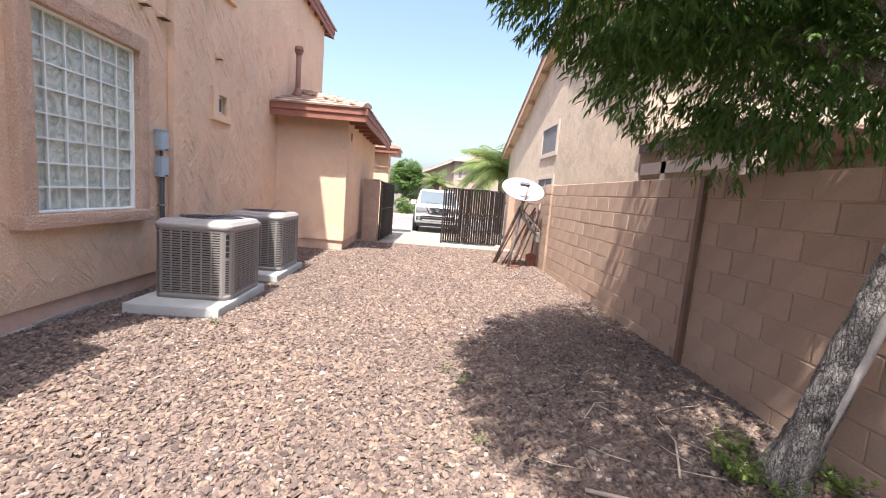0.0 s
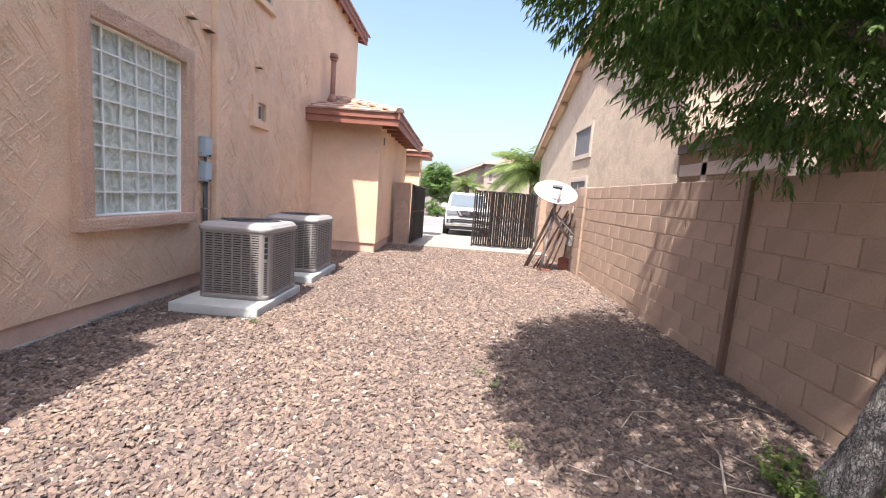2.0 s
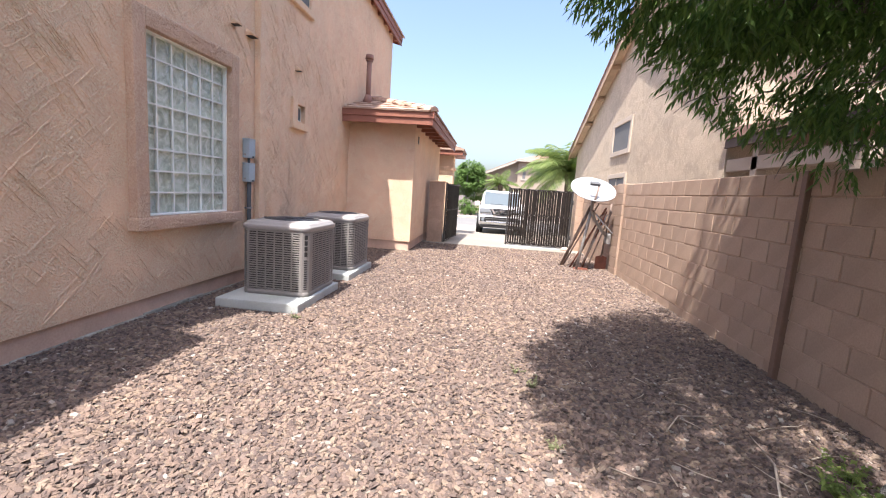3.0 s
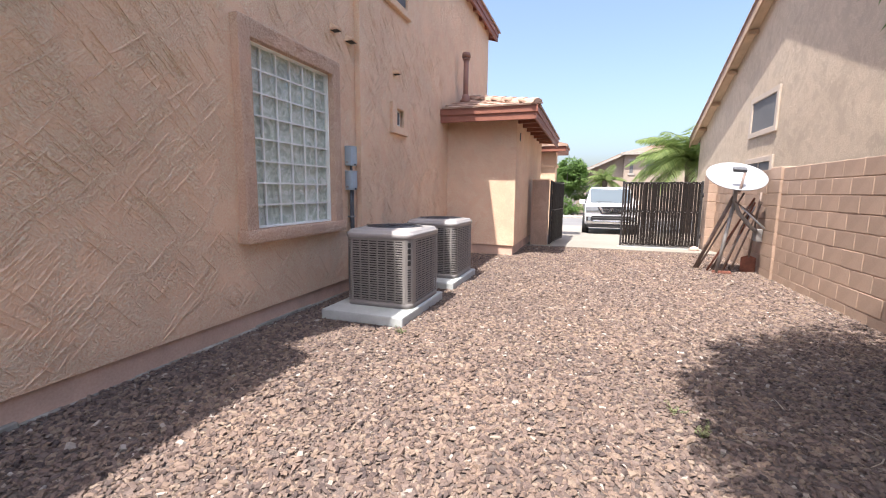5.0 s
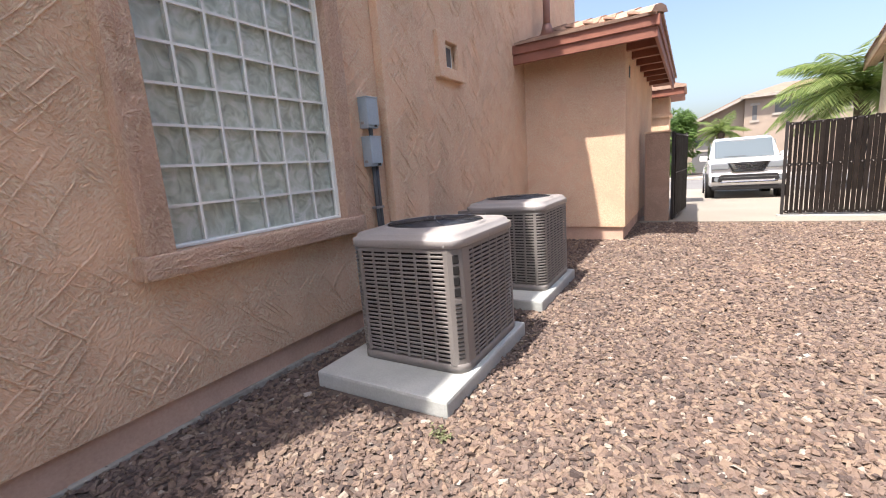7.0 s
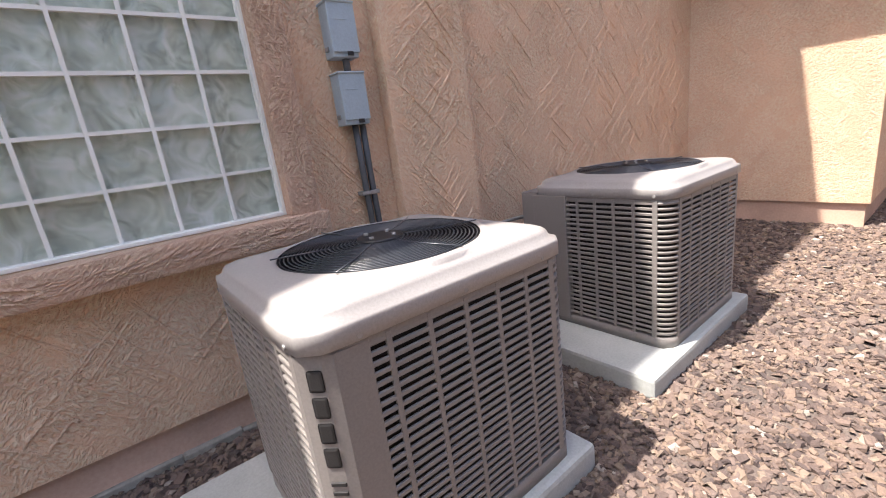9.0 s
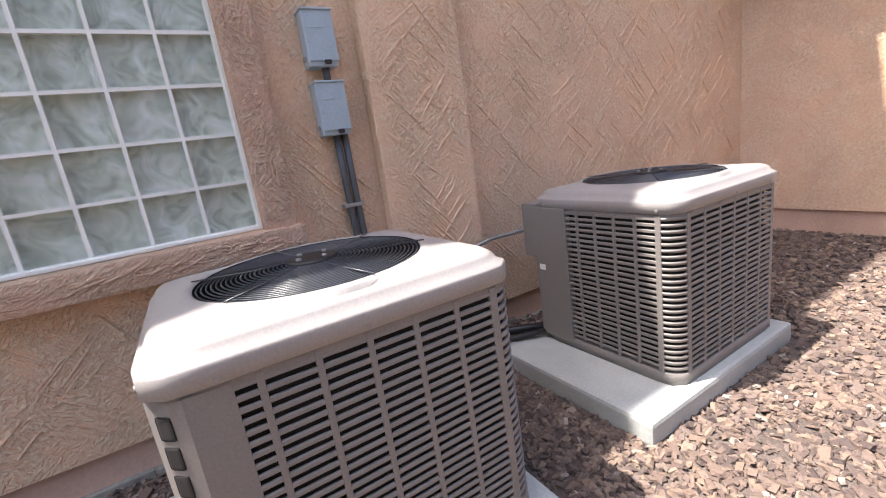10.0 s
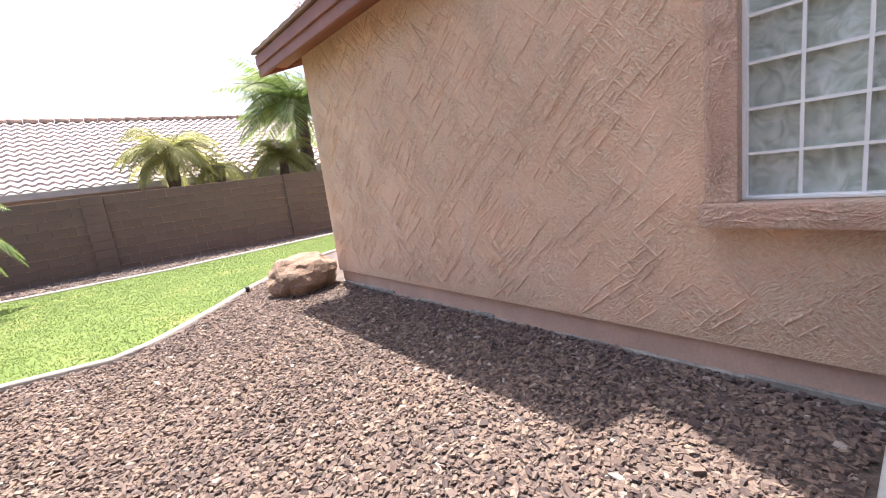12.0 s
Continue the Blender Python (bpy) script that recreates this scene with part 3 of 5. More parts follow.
# ---- small square window and upper window ----
sw = thing("window_2", Matrix.Identity(4), "small square window with a stucco surround", "window", "", "structure")
for a in ((6.18, SX0, 2.19, 2.545), (SX1, 6.70, 2.19, 2.545), (SX0, SX1, SZ1, 2.545)):
    part("window_surround", box(WX - 0.02, WX + 0.05, *a, 0.01, 2), M_STUCCO, sw)
part("window_sill", box(WX - 0.02, WX + 0.07, 6.16, 6.72, 2.08, 2.19, 0.012, 2), M_STUCCO, sw)
part("window_frame", box(WX - 0.05, WX - 0.03, SX0, SX1, SZ0 - 0.03, SZ1), M_GROUT, sw)
part("pane", box(WX - 0.035, WX - 0.025, SX0 + 0.03, SX1 - 0.03, SZ0 + 0.02, SZ1 - 0.03), M_SCREEN, sw)
uw = thing("window_3", Matrix.Identity(4), "upper window with a stucco surround on the house", "window", "", "structure")
part("window_sill", box(WX, WX + 0.07, 5.98, 6.88, 3.88, 3.98, 0.012, 2), M_STUCCO, uw)
part("window_surround", box(WX, WX + 0.05, 6.74, 6.86, 3.98, 5.0, 0.01, 2), M_STUCCO, uw)
part("window_surround", box(WX, WX + 0.05, 6.0, 6.12, 3.98, 5.0, 0.01, 2), M_STUCCO, uw)
part("pane", box(WX, WX + 0.01, 6.12, 6.74, 3.98, 5.0), M_SCREEN, uw)


# ---- wall fittings ----
def wall_vent(y, z, w, mat, label):
    v = thing("wall_vent", Matrix.Translation((WX, y, z)), label, "vent", "hooded vents on the stucco wall")
    hood = prism([(0, 0.06), (0.11, -0.015), (0.11, -0.03), (0, -0.03)], "y", -w / 2, w / 2)
    bmesh.ops.bevel(hood, geom=hood.edges[:], offset=0.008, segments=2, affect="EDGES")
    part("hood", hood, mat, v)
    part("throat", box(0.0, 0.095, -w / 2 + 0.015, w / 2 - 0.015, -0.034, -0.02), M_DARK, v, "dark vent mouth")
    part("flange", box(0.0, 0.006, -w / 2 - 0.015, w / 2 + 0.015, -0.05, 0.075), mat, v)


wall_vent(4.70, 3.05, 0.11, M_STUCCO, "small tan-painted vent hood on the stucco")
wall_vent(5.03, 3.03, 0.15, M_STUCCO, "wider tan-painted vent hood on the stucco")
wall_vent(6.33, 2.98, 0.10, M_STUCCO, "small tan-painted vent hood on the stucco")


def disconnect(z0, z1, label):
    b = thing("disconnect_box", Matrix.Translation((WX, 4.975, z0)), label, "electrical box", "electrical boxes on the wall")
    h = z1 - z0
    part("body", box(0.0, 0.085, -0.065, 0.065, 0, h, 0.006, 2), M_BOX, b)
    lid = box(0.086, 0.094, -0.067, 0.069, 0.02, h + 0.004, 0.003, 1)
    part("lid", lid, M_BOX, b)
    part("top_flap", box(0.0, 0.1, -0.07, 0.07, h - 0.002, h + 0.008, 0.003, 1), M_BOX, b)
    part("latch", box(0.094, 0.102, 0.0, 0.03, 0.005, 0.024, 0.002, 1), M_DARK, b)
    part("embossed_rib", box(0.093, 0.0965, -0.04, 0.025, h * 0.68, h * 0.70, 0.001, 1), M_BOX, b, "raised arrow rib on the lid")
    tick = prism([(0.012, h * 0.66), (0.018, h * 0.66), (0.04, h * 0.73), (0.034, h * 0.73)], "x", 0.093, 0.0965)
    part("embossed_rib", tick, M_BOX, b)
    part("hinge_lug", box(0.02, 0.05, -0.074, -0.065, 0.03, 0.05, 0.002, 1), M_STEEL, b)


disconnect(1.52, 1.75, "blue-grey metal disconnect box above another")
disconnect(1.22, 1.45, "blue-grey metal disconnect box with conduits below")
for dy, lab in ((0.005, "grey conduit running down the stucco wall"), (0.045, "grey flexible conduit beside another conduit")):
    cd = tube([(WX + 0.04, 4.975 + dy, 1.22), (WX + 0.035, 4.978 + dy, 1.0), (WX + 0.035, 4.985 + dy, 0.6), (WX + 0.05, 4.99 + dy, 0.25), (WX + 0.22, 4.98 + dy, 0.12)], [0.016, 0.016, 0.016, 0.016, 0.016], 8)
    c = tagged(part("conduit", cd, M_CONDUIT), lab, "conduit", "conduits on the wall")
tagged(part("conduit_strap", box(WX, WX + 0.056, 4.95, 5.05, 0.875, 0.895, 0.003, 1), M_STEEL), "small steel conduit strap screwed to the wall", "strap")
tagged(part("conduit", rod((WX + 0.04, 4.99, 1.44), (WX + 0.04, 4.99, 1.53), 0.018, None, 8), M_CONDUIT), "short grey conduit between two electrical boxes", "conduit", "conduits on the wall")
vp = thing("vent_pipe", Matrix.Translation((-3.29, 9.5, 3.05)), "reddish-brown vent pipe with a cap on the roof", "vent pipe")
part("pipe", rod((0, 0, 0), (0, 0, 1.06), 0.055, None, 14), M_PIPE, vp)
part("flashing", rod((0, 0, 0.05), (0, 0, 0.26), 0.13, 0.065, 14), M_PIPE, vp)
part("cap", rod((0, 0, 1.03), (0, 0, 1.12), 0.095, 0.085, 14), M_PIPE, vp, "slotted metal cap")
part("collar", rod((0, 0, 0.98), (0, 0, 1.01), 0.08, None, 14), M_PIPE, vp)
gv = thing("gable_vent", Matrix.Translation((-2.045, 9.35, 2.35)), "small dark vent slot on the annex wall", "vent")
part("slot", box(0.0, 0.006, -0.06, 0.06, -0.08, 0.08), M_DARK, gv)
part("frame", box(0.0, 0.02, -0.075, 0.075, 0.08, 0.1, 0.004, 1), M_STUCCO, gv)


# ---- air conditioners ----
HX, HY, AH, CR = 0.375, 0.42, 0.752, 0.075
ROWS_N, PITCH, Z0 = 26, 0.0253, 0.062


def louvre_bar(length, mat, name):
    """A horizontal louvre bar along x, its face towards -y."""
    bm = prism([(-0.003, 0.0066), (-0.0055, 0.0045), (-0.0055, -0.0045), (-0.003, -0.0066), (0.001, -0.0066), (0.001, 0.0066)], "x", -length / 2, length / 2)
    return mesh_of(name, bm, mat)


def corner_bar(mat):
    bm = bmesh.new()
    rings = []
    for k in range(6):
        a = radians(18 * k)
        d = Vector((math.sin(a), -math.cos(a), 0))
        rings.append([bm.verts.new(d * (CR + o) + Vector((0, 0, z))) for o, z in ((0.003, -0.0066), (0.0045, 0.0055), (-0.004, 0.0066), (-0.004, -0.0066))])
    for a, b in zip(rings, rings[1:]):
        for k in range(4):
            f = bm.faces.new((a[k], a[(k + 1) % 4], b[(k + 1) % 4], b[k]))
            f.smooth = True
    bmesh.ops.recalc_face_normals(bm, faces=bm.faces[:])
    return mesh_of("corner_louvre", bm, mat)


def rounded(hx, hy, r, z, n=64):
    """A rounded rectangle, its points at even angles round the middle."""
    pts = []
    for k in range(n):
        a = 2 * math.pi * k / n
        c, s = math.cos(a), math.sin(a)
        t = min(hx / max(1e-9, abs(c)), hy / max(1e-9, abs(s)))
        x, y = t * abs(c), t * abs(s)
        cx, cy = hx - r, hy - r
        if x > cx and y > cy:
            # meet the corner's arc
            b = abs(c) * cx + abs(s) * cy
            t = b + math.sqrt(max(0.0, b * b - cx * cx - cy * cy + r * r))
            x, y = t * abs(c), t * abs(s)
        pts.append((math.copysign(x, c), math.copysign(y, s), z))
    return pts


def lofted(loops, cap_low=False, cap_high=False):
    bm = bmesh.new()
    rows = [[bm.verts.new(p) for p in loop] for loop in loops]
    n = len(rows[0])
    for a, b in zip(rows, rows[1:]):
        for k in range(n):
            f = bm.faces.new((a[k], a[(k + 1) % n], b[(k + 1) % n], b[k]))
            f.smooth = True
    if cap_low:
        bm.faces.new(rows[0][::-1])
    if cap_high:
        bm.faces.new(rows[-1])
    bmesh.ops.recalc_face_normals(bm, faces=bm.faces[:])
    return bm


BAR_X = louvre_bar(2 * (HX - CR), M_SHEET, "louvre")
BAR_Y = louvre_bar(2 * (HY - CR), M_SHEET, "louvre")
CORNER = corner_bar(M_SHEET)


def air_conditioner(m, label, plain_corner, service):
    """A square condensing unit. plain_corner: 0..3 from (+x -y) anticlockwise carries the smooth badge strip; service: a plain panel and control box."""
    a = thing("air_conditioner", m, label, "air conditioner", "air conditioners beside the house")
    part("base_pan", lofted([rounded(HX + 0.004, HY + 0.004, CR, z) for z in (0.0, 0.055)], True, True), M_SHEET, a)
    coil = lofted([rounded(HX - 0.03, HY - 0.03, CR - 0.02, z) for z in (0.05, AH - 0.02)], True, False)
    part("coil", coil, M_COIL, a, "dark finned coil behind the louvres")
    part("top_rail", lofted([rounded(HX + 0.003, HY + 0.003, CR, AH - 0.045), rounded(HX + 0.003, HY + 0.003, CR, AH + 0.005)]), M_SHEET, a)
    sides = [(0, "x", HY), (90, "y", HX), (180, "x", HY), (270, "y", HX)]
    for turn_deg, ax, off in sides:
        me, length = (BAR_X, 2 * (HX - CR)) if ax == "x" else (BAR_Y, 2 * (HY - CR))
        spin = Matrix.Rotation(radians(turn_deg), 4, "Z")
        for r in range(ROWS_N):
            shared("louvre", me, a, spin @ Matrix.Translation((0, -off + 0.002, Z0 + PITCH * (r + 0.5))))
        n = 7
        for k in range(n):
            x = -length / 2 + length * k / (n - 1)
            w = 0.015 if 0 < k < n - 1 else 0.024
            side = {0: 0, 90: 1, 180: 2, 270: 3}[turn_deg]
            wide = 0.055 if k == 0 and side == (plain_corner + 1) % 4 else 0.0
            part("louvre_rib", box(x - w / 2, x + w / 2 + wide, -off - 0.0042, -off + 0.004, 0.05, AH - 0.03, 0.0015, 1), M_SHEET, a).matrix_local = spin
    for k in range(4):
        spin = Matrix.Rotation(radians(90 * k), 4, "Z")
        cx, cy = [(HX - CR, -HY + CR), (HX - CR, HY - CR), (-HX + CR, HY - CR), (-HX + CR, -HY + CR)][k]
        if k == plain_corner:
            strip = bmesh.new()
            loops = []
            for z in (0.05, AH - 0.03):
                loops.append([(math.sin(radians(t)) * (CR + d), -math.cos(radians(t)) * (CR + d), z) for t, d in ((0, 0.004), (12, 0.006), (30, 0.002), (45, 0.0), (60, 0.002), (78, 0.006), (90, 0.004))])
            rows = [[strip.verts.new(p) for p in lp] for lp in loops]
            for i in range(6):
                strip.faces.new((rows[0][i], rows[0][i + 1], rows[1][i + 1], rows[1][i]))
            post = part("corner_post", strip, M_SHEET, a, "smooth corner strip with a dark badge")
            post.matrix_local = Matrix.Translation((cx, cy, 0)) @ spin
            # the badge: four plain dark marks one above another, then short slots
            face = Matrix.Translation((cx, cy, 0)) @ spin @ Matrix.Rotation(radians(45), 4, "Z")
            for j in range(4):
                part("badge_mark", box(-0.017, 0.017, -CR - 0.003, -CR + 0.004, 0.642 - 0.062 * j, 0.692 - 0.062 * j, 0.006, 2), M_COIL, a, "dark plain badge mark").matrix_local = face
            for j in range(14):
                part("corner_slot", box(-0.018, 0.018, -CR - 0.0025, -CR + 0.004, 0.085 + 0.0246 * j, 0.097 + 0.0246 * j, 0.002, 1), M_COIL, a).matrix_local = face
            continue
        for r in range(ROWS_N):
            shared("corner_louvre", CORNER, a, Matrix.Translation((cx, cy, Z0 + PITCH * (r + 0.5))) @ spin)
    # cap with round opening
    R = 0.312
    def ring(r, z):
        out = []
        for k in range(64):
            g = 2 * math.pi * k / 64
            out.append((r * math.cos(g), r * math.sin(g), z))
        return out
    loops = [rounded(HX + 0.004, HY + 0.004, CR, AH - 0.025), rounded(HX + 0.011, HY + 0.011, CR, AH - 0.022), rounded(HX + 0.011, HY + 0.011, CR, AH + 0.018), rounded(HX + 0.008, HY + 0.008, CR, AH + 0.024), rounded(HX - 0.006, HY - 0.006, CR, AH + 0.030), rounded(HX - 0.012, HY - 0.012, CR, AH + 0.046),
             rounded(HX - 0.022, HY - 0.022, CR, AH + 0.056), rounded(HX - 0.036, HY - 0.036, CR, AH + 0.060), ring(R + 0.028, AH + 0.070), ring(R + 0.008, AH + 0.076), ring(R, AH + 0.070)]
    part("cap", lofted(loops), M_CAP, a, "pale painted top cap")
    part("fan_shroud", lofted([ring(R - 0.001, AH + 0.0735), ring(R - 0.003, AH - 0.2), ring(0.02, AH - 0.2)]), M_DARK, a)
    guard = 21
    for k in range(guard):
        r = 0.062 + (R - 0.07) * k / (guard - 1)
        z = AH + 0.069 + 0.012 * math.cos(math.pi / 2 * r / R)
        bm = bmesh.new()
        s, t = 40, 4
        rows = [[bm.verts.new(((r + 0.0024 * math.cos(2 * math.pi * j / t)) * math.cos(2 * math.pi * i / s), (r + 0.0024 * math.cos(2 * math.pi * j / t)) * math.sin(2 * math.pi * i / s), z + 0.0024 * math.sin(2 * math.pi * j / t))) for j in range(t)] for i in range(s)]
        for i in range(s):
            for j in range(t):
                bm.faces.new((rows[i][j], rows[(i + 1) % s][j], rows[(i + 1) % s][(j + 1) % t], rows[i][(j + 1) % t])).smooth = True
        part("guard_ring", bm, M_WIRE, a)
    for k in range(6):
        g = radians(60 * k + 10)
        c, s_ = math.cos(g), math.sin(g)
        part("guard_spoke", tube([(0.05 * c, 0.05 * s_, AH + 0.083), (0.17 * c, 0.17 * s_, AH + 0.078), ((R + 0.016) * c, (R + 0.016) * s_, AH + 0.080)], [0.0024] * 3, 5), M_WIRE, a)
    part("motor_plate", rod((0, 0, AH + 0.080), (0, 0, AH + 0.090), 0.075, 0.07, 20), M_DARK, a, "round black motor plate with bolts")
    for k in range(4):
        g = radians(90 * k + 30)
        part("bolt", rod((0.05 * math.cos(g), 0.05 * math.sin(g), AH + 0.089), (0.05 * math.cos(g), 0.05 * math.sin(g), AH + 0.098), 0.008, None, 6), M_STEEL, a)
    part("motor", rod((0, 0, AH - 0.08), (0, 0, AH + 0.07), 0.06, None, 16), M_DARK, a)
    part("motor_label", box(-0.03, 0.03, -0.0612, -0.058, AH + 0.0, AH + 0.045), M_STEEL, a, "pale rating label")
    for k in range(3):
        blade = bmesh.new()
        pts = [(0.05, -0.03, 0.02), (0.15, -0.10, 0.04), (0.27, -0.13, 0.05), (0.275, 0.05, -0.03), (0.15, 0.06, -0.02), (0.05, 0.03, -0.01)]
        up = [blade.verts.new(p) for p in pts]
        dn = [blade.verts.new((p[0], p[1], p[2] - 0.003)) for p in pts]
        blade.faces.new(up)
        blade.faces.new(dn[::-1])
        for i in range(6):
            blade.faces.new((up[i], dn[i], dn[(i + 1) % 6], up[(i + 1) % 6]))
        part("fan_blade", blade, M_COIL, a).matrix_local = Matrix.Translation((0, 0, AH - 0.05)) @ Matrix.Rotation(radians(120 * k + 20), 4, "Z")
    for x in (-0.30, 0.0, 0.30):
        for off, spin in ((HY, 0), (HX, 90)):
            part("screw", rod((x, -off - 0.012, AH - 0.012), (x, -off - 0.003, AH - 0.012), 0.007, None, 6), M_STEEL, a).matrix_local = Matrix.Rotation(radians(spin), 4, "Z")
    if service:
        part("service_panel", box(-HX - 0.002, -HX + 0.21, -HY - 0.014, -HY + 0.03, 0.03, AH - 0.02, 0.004, 1), M_SHEET, a, "plain service panel")
        part("control_box", box(-HX - 0.085, -HX + 0.03, -HY - 0.012, -HY + 0.28, 0.46, AH - 0.005, 0.006, 2), M_SHEET, a, "plain control box cover")
        part("service_label", box(-HX + 0.02, -HX + 0.06, -HY - 0.0155, -HY - 0.013, 0.40, 0.43), M_GROUT, a, "small pale label")
    return a


def pad(x0, x1, y0, y1, label):
    p = box(x0, x1, y0, y1, GROUND - 0.01, 0.0, 0.018, 2)
    tagged(part("concrete_pad", p, M_CONCRETE), label, "concrete pad", "pads under the air conditioners")


pad(-3.17, -2.25, 3.87, 5.06, "weathered grey concrete pad under an air conditioner")
pad(-3.17, -2.27, 5.55, 6.72, "weathered grey concrete pad with a chipped edge")
air_conditioner(Matrix.Translation((-2.665, 4.572, 0.0)), "taupe louvred air conditioner with a badge strip on its corner", 0, False)
air_conditioner(Matrix.Translation((-2.70, 6.24, 0.0)), "taupe louvred air conditioner with a plain service panel", 2, True)
tagged(part("refrigerant_line", tube([(WX, 5.35, 0.50), (WX + 0.14, 5.45, 0.50), (-3.32, 5.7, 0.56), (-3.16, 5.92, 0.60)], [0.011] * 4, 8), M_STEEL), "thin grey flexible line from the wall to an air conditioner", "pipe")
tagged(part("insulated_pipe", tube([(WX - 0.02, 5.45, 0.06), (-3.3, 5.55, 0.03), (-3.2, 5.75, 0.03), (-3.05, 5.88, 0.06)], [0.024] * 4, 8), M_DARK), "black insulated pipe running to an air conditioner", "pipe")
tagged(part("insulated_pipe", tube([(WX - 0.02, 5.38, 0.03), (-3.32, 5.50, 0.0), (-3.15, 5.66, 0.02), (-3.02, 5.90, 0.05)], [0.016] * 4, 8), M_DARK), "thin black insulated pipe on the pad", "pipe")
# ---- block wall along the yard ----
EW = 2.12
TOP = 1.62
east = setting("wall_east", box(EW + 0.010, EW + 0.19, -7.0, 11.75, GROUND - 0.2, TOP - 0.004), M_MORTAR, "tan-painted concrete block wall with recessed joints", "wall")
BLK = bmesh.new()
box(0.0, 0.2, -0.1955, 0.1955, -0.0955, 0.0955, 0.005, 1, BLK)
BLOCK = mesh_of("block", BLK, M_BLOCK)
rng = random.Random(11)
for r in range(9):
    z = TOP - 0.1 - 0.2 * r
    shift = 0.1 if r % 2 else 0.3
    y = -0.9 + shift
    while y < 11.6:
        shared("block", BLOCK, east, Matrix.Translation((EW + rng.uniform(-0.002, 0.002), y, z)) @ Matrix.Rotation(rng.uniform(-0.004, 0.004), 4, "Z"))
        y += 0.4
post = tagged(part("steel_post", box(EW - 0.045, EW + 0.012, 3.41, 3.475, GROUND - 0.02, TOP + 0.0, 0.006, 1), weathered("brown_painted_steel", (0.17, 0.10, 0.07), 0.6, 0.2)), "brown-painted steel post against the block wall", "post")


def pilaster(name, x0, x1, y0, y1, z1, mat, label):
    p = setting(name, box(x0 + 0.01, x1 - 0.01, y0 + 0.01, y1 - 0.01, GROUND - 0.4, z1 - 0.003), M_MORTAR, label, "pilaster")
    z = z1
    while z > GROUND - 0.1:
        part("block", box(x0, x1, y0, y1, z - 0.196, z - 0.004, 0.006, 1), mat, p)
        z -= 0.2


pilaster("pilaster_1", EW - 0.035, EW + 0.2, 8.0, 8.4, TOP + 0.02, M_BLOCK, "slightly proud block pilaster in the tan wall")
pilaster("pilaster_2", 1.95, 2.35, 11.5, 11.9, TOP + 0.02, M_BLOCK, "block gate pier at the end of the wall")
pier = setting("pilaster_3", box(-1.95, -1.56, 10.85, 11.1, GROUND - 0.4, 1.50, 0.012, 2), stucco("brown_pier_stucco", (0.40, 0.285, 0.215), 0.7), "plain brown stucco gate pier beside the annex", "pilaster")
part("pier_cap", box(-1.965, -1.545, 10.835, 11.115, 1.50, 1.53, 0.008, 2), M_STUCCO_SMOOTH, pier)
tagged(part("stone", lofted([[(0.11 * s * math.cos(a) + 1.72, 0.08 * s * math.sin(a) + 11.25, z) for a in [k * math.pi / 5 for k in range(10)]] for s, z in ((0.8, GROUND), (1.0, GROUND + 0.05), (0.7, GROUND + 0.1), (0.2, GROUND + 0.12))], True, True), weathered("pinkish_stone", (0.5, 0.36, 0.3), 0.9)), "pinkish rounded stone holding the gate", "stone")


# ---- gates ----
def gate(m, width, height, label, slats):
    g = thing("gate", m, label, "gate", "driveway gates")
    for z in (0.03, height * 0.53, height - 0.06):
        part("rail", box(0, width, -0.012, 0.028, z, z + 0.045, 0.004, 1), M_BLACK, g)
    for x in (0.0, width - 0.045):
        part("stile", box(x, x + 0.045, -0.016, 0.032, 0.0, height + 0.01, 0.004, 1), M_BLACK, g)
    rng = random.Random(4)
    step = (width - 0.1) / slats
    for k in range(slats):
        x = 0.055 + step * k
        w = step * (rng.uniform(0.74, 0.86) if k < 5 else rng.uniform(0.82, 0.95))
        s = part("slat", box(x, x + w, -0.032, -0.014, 0.02 + rng.uniform(0, 0.02), height - rng.uniform(0.0, 0.03), 0.003, 1), M_WOODGATE, g)
        s.matrix_local = Matrix.Rotation(rng.uniform(-0.004, 0.004), 4, "Y")
    for k in range(0, slats, 2):
        for z in (0.05, height * 0.53 + 0.02, height - 0.04):
            part("bolt", rod((0.08 + step * k, -0.044, z), (0.08 + step * k, -0.03, z), 0.009, None, 6), M_STEEL, g)
    part("hinge", rod((width + 0.0, 0, 0.25), (width + 0.0, 0, 0.36), 0.022, None, 8), M_BLACK, g)
    part("hinge", rod((width + 0.0, 0, height - 0.36), (width + 0.0, 0, height - 0.25), 0.022, None, 8), M_BLACK, g)
    return g


gate(Matrix.Translation((0.14, 11.52, -0.065)), 1.72, 1.56, "closed gate leaf of dark weathered vertical slats", 25)
gate(Matrix.Translation((-1.50, 10.97, -0.065)) @ Matrix.Rotation(radians(84), 4, "Z"), 1.72, 1.56, "gate leaf of dark slats swung open", 21)
tagged(part("gate_track", sheet(0.1, 1.9, (11.42, 11.62), 0.05, 0.06), M_CONCRETE), "low concrete sill under the gate", "sill")


